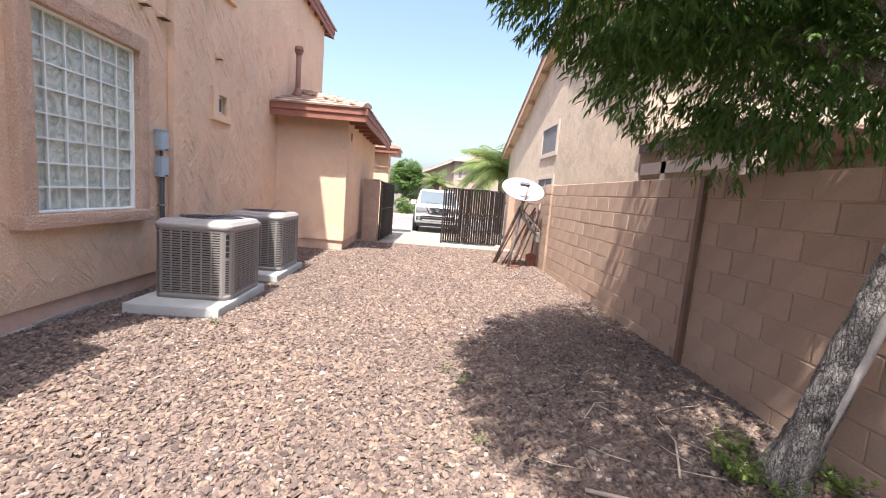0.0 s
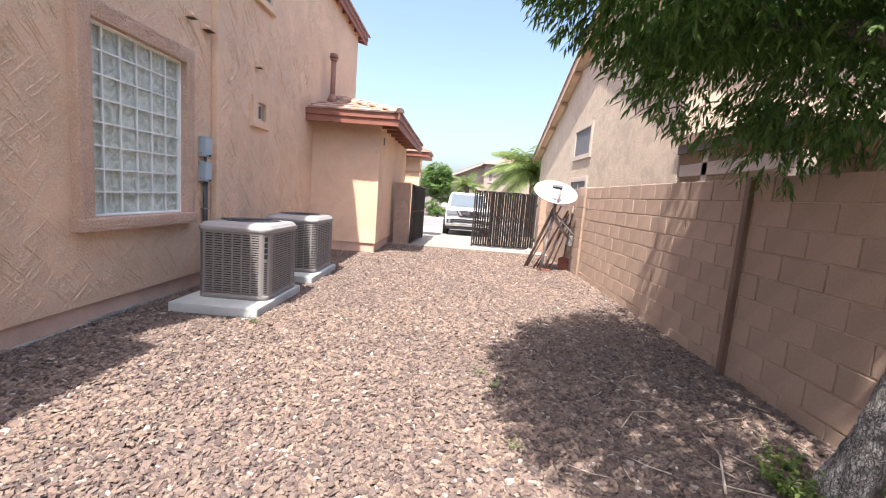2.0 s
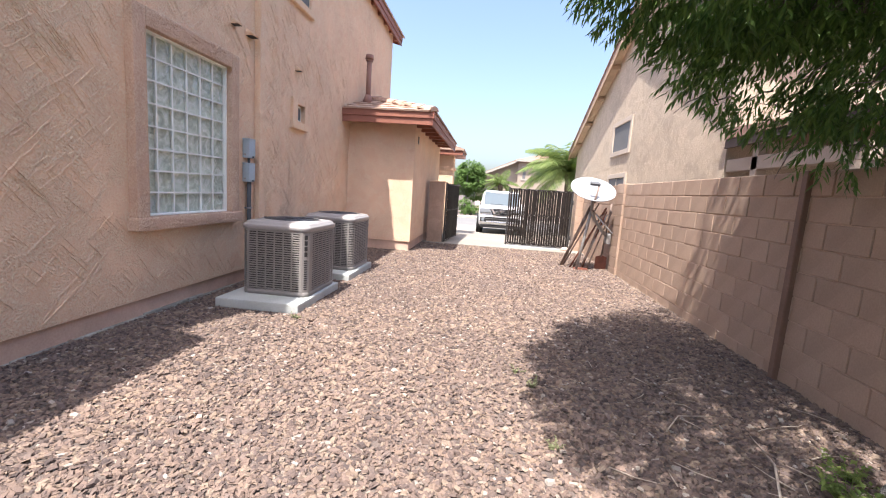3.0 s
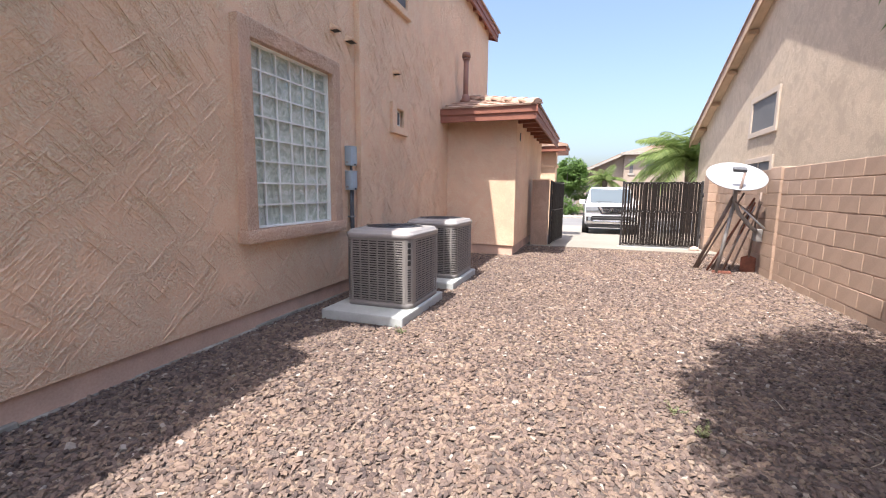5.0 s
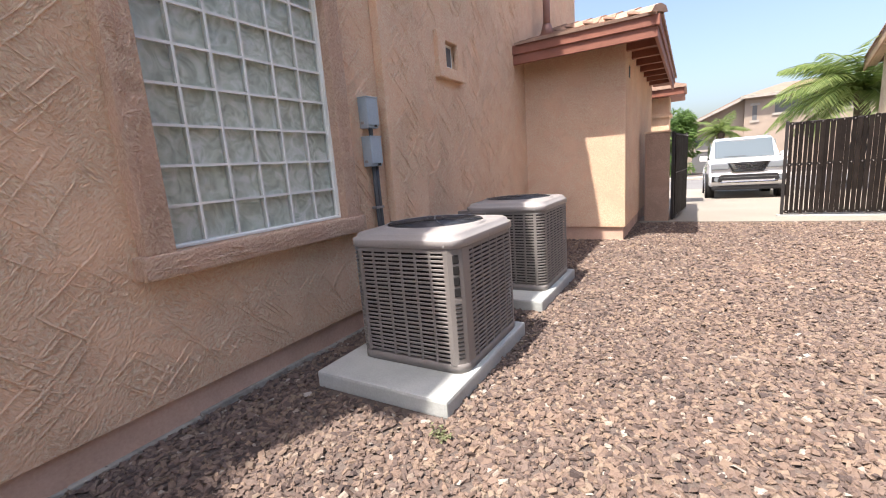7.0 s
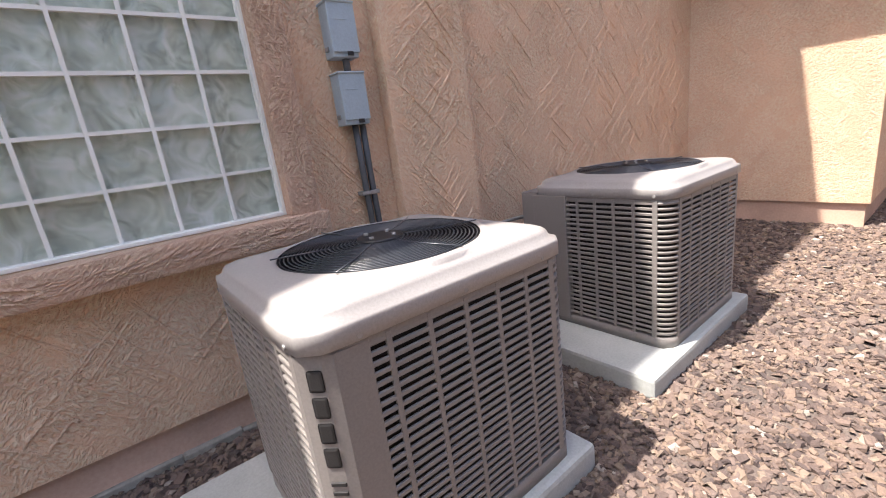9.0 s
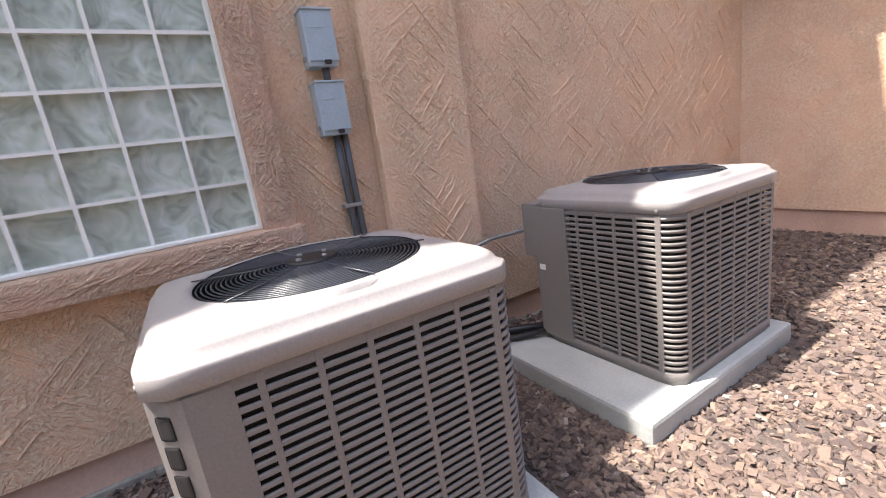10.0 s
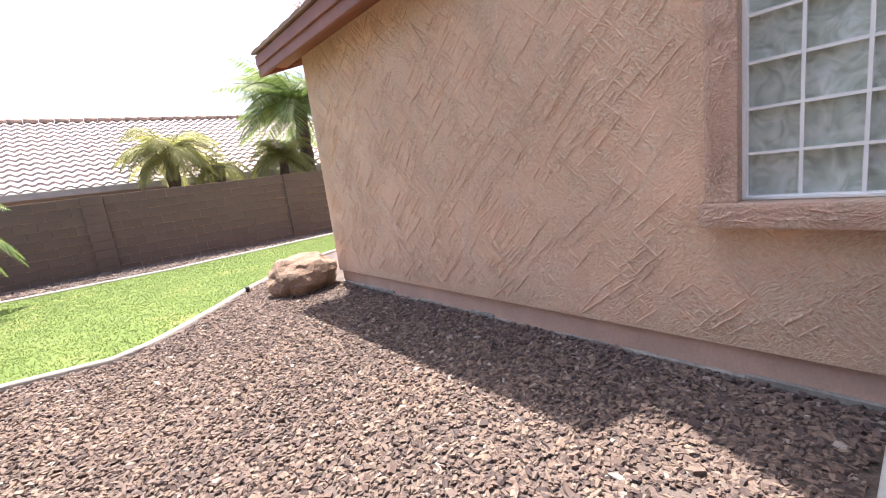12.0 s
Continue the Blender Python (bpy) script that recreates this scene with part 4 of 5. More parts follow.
# ---- satellite dish with leaning poles ----
def satellite_dish(m):
    d = thing("satellite_dish", m, "pale oval satellite dish on an old pole leaning on the wall", "satellite dish")
    tip = Matrix.Translation((0, 0, 1.55)) @ Matrix.Rotation(radians(4), 4, "Y") @ Matrix.Rotation(radians(36), 4, "X")
    rings, seg = 8, 40
    bm = bmesh.new()
    front, back = [], []
    for k in range(rings + 1):
        q = k / rings
        rad, dep = q, 0.075 * q * q
        front.append([bm.verts.new((0.43 * rad * math.cos(2 * math.pi * i / seg), 0.39 * rad * math.sin(2 * math.pi * i / seg), dep)) for i in range(seg)])
        back.append([bm.verts.new((0.43 * rad * math.cos(2 * math.pi * i / seg), 0.39 * rad * math.sin(2 * math.pi * i / seg), dep - 0.012)) for i in range(seg)])
    for side, flip in ((front, False), (back, True)):
        for a, b in zip(side, side[1:]):
            for i in range(seg):
                v = (a[i], a[(i + 1) % seg], b[(i + 1) % seg], b[i])
                bm.faces.new(v[::-1] if flip else v).smooth = True
    for i in range(seg):
        bm.faces.new((front[-1][i], front[-1][(i + 1) % seg], back[-1][(i + 1) % seg], back[-1][i]))
    bmesh.ops.remove_doubles(bm, verts=bm.verts[:], dist=0.0003)
    bmesh.ops.recalc_face_normals(bm, faces=bm.faces[:])
    part("reflector", bm, M_DISH, d, "pale grey oval reflector").matrix_local = tip
    part("feed_arm", tube([(0.0, -0.37, 0.02), (0.03, -0.24, 0.14), (0.05, -0.12, 0.25)], [0.022, 0.02, 0.02], 8), M_DARKPOLE, d).matrix_local = tip
    part("feed_head", box(-0.12, 0.07, -0.15, -0.07, 0.235, 0.29, 0.015, 2), M_CONDUIT, d, "dark grey feed head").matrix_local = tip
    part("back_bracket", box(-0.08, 0.08, -0.1, 0.1, -0.09, -0.012, 0.01, 1), M_STEEL, d).matrix_local = tip
    part("mast", tube([(0.03, 0.02, 1.50), (0.03, 0.03, 1.22), (0.10, 0.02, 1.02), (0.28, 0.04, 0.80), (0.40, 0.08, 0.70)], [0.032, 0.032, 0.032, 0.032, 0.03], 10), M_STEEL, d, "bent grey steel mast")
    part("wall_foot", box(0.37, 0.45, -0.02, 0.16, 0.56, 0.76, 0.008, 1), M_STEEL, d)
    part("strut", rod((0.10, -0.05, 1.12), (0.44, -0.1, 0.78), 0.013, None, 8), M_DISH, d)
    part("strut", rod((0.03, 0.0, 1.20), (0.35, 0.05, 0.95), 0.012, None, 8), M_DARKPOLE, d)
    part("support_post", rod((-0.38, 0.40, 0.0), (0.02, 0.05, 1.28), 0.032, None, 8), M_DARKPOLE, d, "dark leaning support post")
    part("support_post", rod((-0.16, -0.06, 0.0), (0.04, 0.05, 1.25), 0.028, None, 8), M_STEEL, d)
    return d


satellite_dish(Matrix.Translation((1.60, 8.35, GROUND)))
rng = random.Random(8)
POLES = ((-0.30, 0.25, 0.16, M_DARKPOLE), (-0.2, 0.05, 0.30, M_RUST), (-0.10, 0.18, 0.22, M_DARKPOLE), (-0.02, -0.05, 0.40, M_STEEL), (0.05, 0.1, 0.36, M_RUST), (0.12, 0.0, 0.44, M_DARKPOLE))
for dx, dy, tx, mt in POLES:
    tagged(part("leaning_pole", rod((1.55 + dx, 8.45 + dy, GROUND), (1.62 + tx, 8.55 + rng.uniform(-0.15, 0.15), GROUND + rng.uniform(1.05, 1.35)), 0.016, 0.013, 7), mt), "thin weathered pole leaning in a bundle at the wall", "pole", "poles leaning by the dish")
rk = thing("garden_rake", Matrix.Translation((1.52, 8.30, GROUND)), "rusty metal rake head with handle leaning at the wall", "rake")
part("handle", rod((0, 0, 0.04), (0.42, 0.2, 1.25), 0.014, None, 7), M_DARKPOLE, rk)
part("head", box(-0.14, 0.14, -0.02, 0.0, 0.02, 0.06, 0.006, 1), M_RUST, rk, "rusty toothed head")
for k in range(8):
    part("tooth", box(-0.135 + 0.037 * k, -0.127 + 0.037 * k, -0.09, -0.01, 0.02, 0.03), M_RUST, rk)
sh = thing("shovel", Matrix.Translation((1.98, 8.62, GROUND)), "old shovel with a rusty blade leaning on the wall", "shovel")
part("blade", prism([(-0.11, 0.02), (0.0, -0.02), (0.11, 0.02), (0.11, 0.26), (0.0, 0.30), (-0.11, 0.26)], "y", -0.006, 0.006), M_RUST, sh, "rusty blade")
part("handle", rod((0, 0, 0.26), (0.1, 0.05, 1.35), 0.016, None, 8), M_DARKPOLE, sh)


# ---- parked car ----
def suv(m):
    c = thing("suv", m, "white full-size sport utility vehicle parked facing the gate", "car")
    W = 1.0
    lower = [(0.05, 0.38), (0.0, 0.55), (0.0, 0.72), (0.06, 0.80), (0.04, 0.92), (0.10, 1.06), (0.35, 1.14), (1.35, 1.22), (1.45, 1.24), (5.1, 1.24), (5.2, 0.9), (5.2, 0.45), (5.0, 0.36)]
    b = prism([(p[0], p[1]) for p in lower], "x", -W, W)
    edges = [e for e in b.edges if abs(abs(e.verts[0].co.x) - W) < 1e-4 and abs(abs(e.verts[1].co.x) - W) < 1e-4 and abs(e.verts[0].co.x - e.verts[1].co.x) < 1e-4]
    bmesh.ops.bevel(b, geom=edges, offset=0.10, segments=4, affect="EDGES", profile=0.6)
    for v in b.verts:
        if v.co.y < 0.6:
            v.co.x *= 0.90 + 0.10 * max(0.0, v.co.y) / 0.6
        v.co.x *= 1 - 0.06 * max(0.0, (v.co.z - 0.9) / 0.34)
    for f in b.faces:
        f.smooth = True
    part("body", b, M_WHITE, c, "glossy white body")
    cab = prism([(1.42, 1.22), (2.1, 1.86), (2.5, 1.93), (4.7, 1.90), (5.12, 1.22)], "x", -0.86, 0.86)
    edges = [e for e in cab.edges if abs(e.verts[0].co.x - e.verts[1].co.x) < 1e-4]
    bmesh.ops.bevel(cab, geom=edges, offset=0.12, segments=3, affect="EDGES", profile=0.6)
    for v in cab.verts:
        v.co.x *= 1.07 - 0.17 * max(0.0, (v.co.z - 1.22) / 0.7)
    part("cabin", cab, M_WHITE, c)
    ws = Matrix.Translation((0, 1.75, 1.535)) @ Matrix.Rotation(math.atan2(0.64, 0.68), 4, "X")
    part("windscreen", box(-0.76, 0.76, -0.44, 0.41, 0.004, 0.02, 0.012, 2), M_GLASSDARK, c, "dark tinted windscreen").matrix_local = ws
    part("wiper", box(-0.5, 0.05, -0.40, -0.385, 0.02, 0.03), M_DARK, c).matrix_local = ws
    part("roof_sticker_band", box(-0.3, 0.3, 0.33, 0.37, 0.0205, 0.022), M_SCREEN, c).matrix_local = ws
    for s in (-1, 1):
        part("side_window", prism([(1.75, 1.30), (2.25, 1.78), (4.5, 1.78), (4.8, 1.30)], "x", s * 0.855, s * 0.868), M_GLASSDARK, c)
        lamp = part("headlight", box(s * 0.66 - 0.24, s * 0.66 + 0.22, -0.015, 0.20, 0.87, 1.06, 0.045, 3), M_LAMP, c, "clear headlight")
        part("lamp_bulb", rod((s * 0.68, -0.012, 0.96), (s * 0.68, 0.02, 0.96), 0.06, None, 14), M_CHROME, lamp)
        part("lamp_bulb", rod((s * 0.52, -0.012, 0.96), (s * 0.52, 0.02, 0.96), 0.045, None, 14), M_CHROME, lamp)
        part("fog_light", rod((s * 0.74, -0.02, 0.60), (s * 0.74, 0.03, 0.60), 0.07, None, 14), M_LAMP, c)
        part("fog_surround", box(s * 0.74 - 0.13, s * 0.74 + 0.13, -0.006, 0.03, 0.52, 0.69, 0.02, 2), M_DARK, c)
        mir = part("mirror", box(s * 1.05 - 0.12, s * 1.05 + 0.10, 1.55, 1.70, 1.18, 1.36, 0.04, 3), M_WHITE, c, "white door mirror")
        part("mirror_arm", box(min(s * 0.9, s * 1.02), max(s * 0.9, s * 1.02), 1.60, 1.68, 1.22, 1.28), M_DARK, mir)
        part("roof_rail", rod((s * 0.72, 2.4, 1.97), (s * 0.72, 4.6, 1.95), 0.02, None, 8), M_STEEL, c)
        for y in (0.95, 4.05):
            w = part("wheel", rod((s * 0.76, y, 0.39), (s * 1.005, y, 0.39), 0.39, None, 28), M_TYRE, c, "black tyre on an alloy wheel")
            part("rim", rod((s * 0.96, y, 0.39), (s * 1.012, y, 0.39), 0.25, 0.22, 20), M_CHROME, w)
            part("wheel_arch", lofted([[(s * 0.99, y + 0.46 * math.cos(a), 0.39 + 0.46 * math.sin(a)) for a in [k * math.pi / 9 for k in range(18)]], [(s * 1.008, y + 0.43 * math.cos(a), 0.39 + 0.43 * math.sin(a)) for a in [k * math.pi / 9 for k in range(18)]]], True, True), M_DARK, c)
    part("grille", prism([(-0.50, 1.06), (0.50, 1.06), (0.36, 0.79), (-0.36, 0.79)], "y", -0.018, 0.08), M_DARK, c, "black upper grille")
    for k in range(4):
        part("grille_bar", box(-0.34, 0.34, -0.024, -0.012, 0.83 + 0.055 * k, 0.845 + 0.055 * k), M_CHROME, c)
    part("grille_trim", prism([(-0.46, 1.06), (-0.38, 1.06), (-0.24, 0.86), (-0.31, 0.80)], "y", -0.03, 0.02), M_CHROME, c)
    part("grille_trim", prism([(0.46, 1.06), (0.38, 1.06), (0.24, 0.86), (0.31, 0.80)], "y", -0.03, 0.02), M_CHROME, c)
    part("badge", rod((0, -0.04, 0.935), (0, -0.02, 0.935), 0.075, None, 20), M_CHROME, c, "round chrome badge")
    part("lower_grille", prism([(-0.66, 0.72), (0.66, 0.72), (0.72, 0.56), (-0.72, 0.56)], "y", -0.024, 0.05), M_DARK, c)
    part("grille_bar", box(-0.66, 0.66, -0.03, -0.02, 0.635, 0.65), M_SCREEN, c)
    part("bumper_trim", box(-0.68, 0.68, -0.04, 0.03, 0.475, 0.525, 0.012, 2), M_CHROME, c)
    part("chin", box(-0.85, 0.85, 0.02, 0.4, 0.28, 0.42, 0.04, 2), M_DARK, c)
    part("hood_crease", prism([(0.3, 1.135), (1.3, 1.215), (1.3, 1.235), (0.35, 1.155)], "x", -0.45, -0.42), M_WHITE, c)
    part("hood_crease", prism([(0.3, 1.135), (1.3, 1.215), (1.3, 1.235), (0.35, 1.155)], "x", 0.42, 0.45), M_WHITE, c)
    return c


suv(Matrix.Translation((0.17, 17.0, ground_z(17.9) + 0.03)) @ Matrix.Rotation(radians(-3), 4, "X"))


# ---- neighbour's house beyond the wall ----
NX = 3.25
nb = bmesh.new()
prism([(7.0, GROUND - 0.5), (7.0, 4.6), (11.2, 6.5), (19.0, 3.35), (19.0, GROUND - 0.8)], "x", NX, NX + 0.25, nb)
neigh = thing("neighbour_house", Matrix.Identity(4), "cream stucco neighbouring house with a tiled gable roof", "house")
part("gable_wall", nb, M_CREAM, neigh, "cream stucco gable wall")
part("rear_wall", box(NX + 0.25, 14, 7.0, 7.25, GROUND, 4.6), M_CREAM, neigh)
part("front_wall", box(NX + 0.25, 14, 18.75, 19.0, GROUND - 0.8, 3.35), M_CREAM, neigh)
s1 = (6.5 - 3.35) / (19.0 - 11.2)
rf = prism([(19.5, 3.35 - 0.5 * s1 + 0.16), (11.2, 6.66), (6.5, 4.55), (6.5, 4.45), (11.2, 6.54), (19.5, 3.35 - 0.5 * s1 + 0.04)], "x", NX - 0.28, 14)
rfo = part("roof", rf, M_FARROOF, neigh, "tan tiled gable roof")
part("rake_board", prism([(19.5, 3.35 - 0.5 * s1 + 0.05), (11.2, 6.55), (11.2, 6.34), (19.5, 3.35 - 0.5 * s1 - 0.15)], "x", NX - 0.28, NX - 0.24), weathered("tan_rake_board", (0.42, 0.29, 0.19), 0.7), rfo, "tan painted rake board")
part("rake_board", prism([(11.2, 6.55), (6.5, 4.46), (6.5, 4.26), (11.2, 6.34)], "x", NX - 0.28, NX - 0.24), M_FASCIA, rfo)
part("rake_soffit", prism([(19.5, 3.35 - 0.5 * s1 - 0.02), (11.2, 6.46), (11.2, 6.44), (19.5, 3.35 - 0.5 * s1 - 0.04)], "x", NX - 0.24, NX), weathered("pale_soffit", (0.55, 0.42, 0.30), 0.8), rfo)
TB = tile_mesh(0.30, 0.40, 0.03, M_TILE)
y = 19.45
k = 0
while y > 11.3:
    shared("edge_tile", TB, rfo, Matrix.Translation((NX - 0.16, y, 3.35 + (19.0 - y) * s1 + 0.17)) @ Matrix.Rotation(radians(180), 4, "Z") @ Matrix.Rotation(math.atan(s1) - 0.03, 4, "X"))
    y -= 0.36
for k in range(5):
    yy = 12.2 + 1.5 * k
    part("outlooker", box(NX - 0.24, NX, yy, yy + 0.1, 3.35 + (19.0 - yy - 0.1) * s1 - 0.16, 3.35 + (19.0 - yy - 0.1) * s1 - 0.05), weathered("tan_outlooker", (0.42, 0.29, 0.19), 0.7) if k == 0 else bpy.data.materials["tan_outlooker"], rfo)


def neighbour_window(y0, y1, z0, z1):
    w = part("window", box(NX - 0.012, NX, y0, y1, z0, z1), M_SCREEN, neigh, "dark screened window")
    trim = weathered("pale_window_trim", (0.46, 0.385, 0.315), 0.85, 0.06) if "pale_window_trim" not in bpy.data.materials else bpy.data.materials["pale_window_trim"]
    t = 0.13
    for a in ((y0 - t, y0, z0 - t, z1 + t), (y1, y1 + t, z0 - t, z1 + t), (y0, y1, z1, z1 + t), (y0, y1, z0 - t, z0)):
        part("window_trim", box(NX - 0.045, NX, *a, 0.006, 1), trim, w)
    if z1 < 2.5:
        part("mullion", box(NX - 0.024, NX - 0.012, (y0 + y1) / 2 - 0.02, (y0 + y1) / 2 + 0.02, z0, z1), trim, w)


neighbour_window(11.95, 13.45, 2.76, 3.50)
neighbour_window(11.95, 13.45, 1.1, 1.98)
pt = thing("patio_cover", Matrix.Identity(4), "neighbour's patio cover with a dark brown fascia", "patio cover")
part("fascia", box(NX - 0.05, NX + 0.0, 4.4, 6.98, 2.22, 2.36, 0.006, 1), weathered("dark_brown_fascia", (0.07, 0.045, 0.035), 0.7), pt, "dark brown fascia")
part("roof", prism([(4.4, 2.36), (6.98, 2.36), (6.98, 2.52), (4.4, 2.40)], "x", NX - 0.07, NX + 3.0), M_FARROOF, pt)
part("beam", box(NX + 0.02, NX + 0.16, 4.45, 6.98, 1.86, 2.05, 0.006, 1), M_PALEWALL, pt)
part("post", box(NX + 0.02, NX + 0.16, 4.5, 4.64, GROUND, 1.86, 0.006, 1), M_PALEWALL, pt)
part("post", box(NX + 0.02, NX + 0.16, 6.2, 6.34, GROUND, 2.22, 0.006, 1), M_PALEWALL, pt)
part("patio_wall", box(NX + 2.8, NX + 3.0, 4.4, 6.98, GROUND, 2.36), M_CREAM, pt)

# ---- beyond the gate: porch column, far house, tree ----
pc = thing("porch", Matrix.Identity(4), "stucco porch pier with a small tiled roof", "porch")
part("pier", box(-2.3, -1.75, 15.2, 15.8, -0.4, 2.55, 0.01, 1), M_STUCCO, pc)
part("fascia", box(-2.9, -1.42, 14.9, 16.6, 2.55, 2.72, 0.01, 1), M_FASCIA, pc)
part("roof", prism([(-1.38, 2.72), (-1.38, 2.78), (-2.9, 3.2), (-2.9, 2.72)], "y", 14.86, 16.6), M_TILE, pc)
part("pier_cap", box(-2.35, -1.70, 15.15, 15.85, 2.05, 2.15, 0.01, 1), M_STUCCO, pc)


def far_house():
    h = thing("far_house", Matrix.Translation((0, 45, -0.8)), "pale two-storey house with terracotta roofs across the street", "house")
    part("wall", prism([(-1.9, 0), (-1.9, 3.75), (2.1, 5.55), (2.4, 5.55), (2.4, 0)], "y", 0, 9), M_PALEWALL, h)
    part("upper_wall", box(2.3, 10.5, -0.4, 9, 0, 5.75), M_PALEWALL, h)
    part("roof", prism([(-2.55, 3.55), (-2.55, 3.68), (2.3, 5.88), (2.3, 5.7)], "y", -0.7, 9.5), M_FARROOF, h, "sloping terracotta roof")
    part("fascia", prism([(-2.6, 3.42), (-2.6, 3.62), (2.3, 5.8), (2.3, 5.58)], "y", -0.8, -0.7), M_KERB, h)
    up = bmesh.new()
    lo = [up.verts.new(q) for q in ((2.0, -0.9, 5.75), (11.0, -0.9, 5.75), (11.0, 9.5, 5.75), (2.0, 9.5, 5.75))]
    hi = [up.verts.new(q) for q in ((5.0, 2.5, 6.75), (8.0, 2.5, 6.75), (8.0, 6.0, 6.75), (5.0, 6.0, 6.75))]
    up.faces.new(lo[::-1])
    up.faces.new(hi)
    for k in range(4):
        up.faces.new((lo[k], lo[(k + 1) % 4], hi[(k + 1) % 4], hi[k]))
    part("upper_roof", up, M_FARROOF, h, "terracotta hip roof")
    part("fascia", box(1.95, 11.05, -0.98, -0.9, 5.58, 5.80), M_KERB, h)
    for x0, x1, z0, z1, yy in ((2.8, 3.1, 3.9, 5.0, -0.4), (4.2, 6.4, 4.3, 5.2, -0.4), (7.6, 8.6, 4.2, 5.2, -0.4), (-1.0, 0.1, 1.9, 2.7, 0)):
        w = part("window", box(x0, x1, yy - 0.03, yy, z0, z1), M_SCREEN, h)
        part("window_trim", box(x0 - 0.15, x1 + 0.15, yy - 0.07, yy - 0.03, z1, z1 + 0.18), M_KERB, w)
        part("window_trim", box(x0 - 0.15, x1 + 0.15, yy - 0.07, yy - 0.03, z0 - 0.18, z0), M_KERB, w)
    # flat dark panel drawn for the shade inside the garage
    part("garage_shade_panel", box(-1.2, 1.7, -0.04, 0, 0, 1.75), M_SCREEN, h, "dark panel standing in for the shaded garage opening")


far_house()


# ---- plants ----
class Cloud:
    """Leaves gathered as plain arrays, for crowns with many thousands of them."""
    def __init__(self):
        self.v, self.f = [], []

    def leaf(self, p, d, side, length, width):
        n = d.cross(side) * (width * 0.3)
        mid = p + d * (length * 0.42)
        i = len(self.v)
        self.v += [p[:], (mid + side * width - n)[:], (p + d * length - Vector((0, 0, length * 0.10)))[:], (mid - side * width - n)[:], mid[:]]
        self.f += [(i, i + 1, i + 4), (i + 1, i + 2, i + 4), (i + 2, i + 3, i + 4), (i + 3, i, i + 4)]

    def link(self, name, mat, parent, label=""):
        me = bpy.data.meshes.new(name)
        me.from_pydata(self.v, [], self.f)
        me.materials.append(mat)
        ob = new(name, me)
        ob.parent = parent
        if label:
            ob["label"] = label
        return ob


def sprigs(cloud, rng, lobes, count, leaf, spread, droop):
    """Drooping sprigs of lance-shaped leaves, crowded towards the outside of uneven lobes."""
    weights = [l[1][0] * l[1][1] * l[1][2] for l in lobes]
    for _ in range(count):
        (cx, cy, cz), (rx, ry, rz) = rng.choices(lobes, weights)[0]
        while True:
            q = Vector((rng.uniform(-1, 1), rng.uniform(-1, 1), rng.uniform(-1, 1)))
            if 0.15 < q.length < 1:
                break
        q = q.normalized() * q.length ** 0.6
        p = Vector((cx + q.x * rx, cy + q.y * ry, cz + q.z * rz))
        if noise.noise(p * 1.7) < -0.28:
            continue
        out = Vector((q.x, q.y, q.z * 0.5 - droop)).normalized()
        side = out.cross(Vector((rng.uniform(-1, 1), rng.uniform(-1, 1), 1))).normalized()
        for k in range(8):
            s = -1 if k % 2 else 1
            d = (out * 0.8 + side * s * rng.uniform(0.35, 0.9) + Vector((rng.uniform(-0.3, 0.3), rng.uniform(-0.3, 0.3), -droop * rng.uniform(0.2, 1.2)))).normalized()
            w = d.cross(Vector((rng.uniform(-0.6, 0.6), rng.uniform(-0.6, 0.6), 1))).normalized()
            cloud.leaf(p + out * spread * k / 8, d, w, leaf * rng.uniform(0.7, 1.25), leaf * 0.13)


tree = thing("tree", Matrix.Translation((1.72, 1.80, GROUND)), "leaning grey-barked tree with dense drooping dark green leaves", "tree")
TO = Vector((1.72, 1.80, GROUND))


def limb(points, radii, name="limb", rough=0.07, seg=12, seed=1):
    fine, fr = [], []
    for i in range(len(points) - 1):
        for k in range(4):
            t = k / 4
            fine.append(Vector(points[i]).lerp(Vector(points[i + 1]), t) + Vector((noise.noise(Vector((i * 3.1 + t * 2, seed, 0))), noise.noise(Vector((i * 3.1 + t * 2, seed, 5))), 0)) * radii[i] * 0.35 - TO)
            fr.append(radii[i] + (radii[i + 1] - radii[i]) * t)
    fine.append(Vector(points[-1]) - TO)
    fr.append(radii[-1])
    part(name, tube(fine, fr, seg, None, rough, seed), M_BARK, tree)


limb([(1.64, 1.77, -0.14), (1.685, 1.76, 0.05), (1.765, 1.75, 0.33), (1.865, 1.74, 0.68), (1.96, 1.72, 1.02), (2.06, 1.70, 1.5), (2.0, 1.75, 2.1), (1.8, 1.75, 2.7), (1.6, 1.6, 3.5)], [0.13, 0.095, 0.084, 0.081, 0.079, 0.078, 0.07, 0.06, 0.03], "trunk", 0.09, 18)
part("bark_scar", tube([Vector(q) - TO for q in ((1.72, 1.682, 0.12), (1.785, 1.675, 0.38), (1.85, 1.668, 0.62), (1.912, 1.658, 0.85), (2.0, 1.64, 1.15))], [0.012, 0.022, 0.026, 0.024, 0.014], 8, None, 0.1, 4), weathered("smooth_pale_bark", (0.36, 0.33, 0.30), 0.9, 0.2, 8.0), tree, "smooth pale streak of healed bark")
limb([(2.0, 1.72, 1.1), (2.15, 1.5, 1.8), (2.3, 1.1, 2.6), (2.4, 0.8, 3.3)], [0.07, 0.055, 0.04, 0.02], "limb", 0.08, 12, 3)
limb([(1.97, 1.73, 1.9), (1.8, 2.3, 2.35), (1.5, 2.9, 2.6), (1.1, 3.3, 2.8)], [0.06, 0.045, 0.03, 0.012], "limb", 0.08, 8, 5)
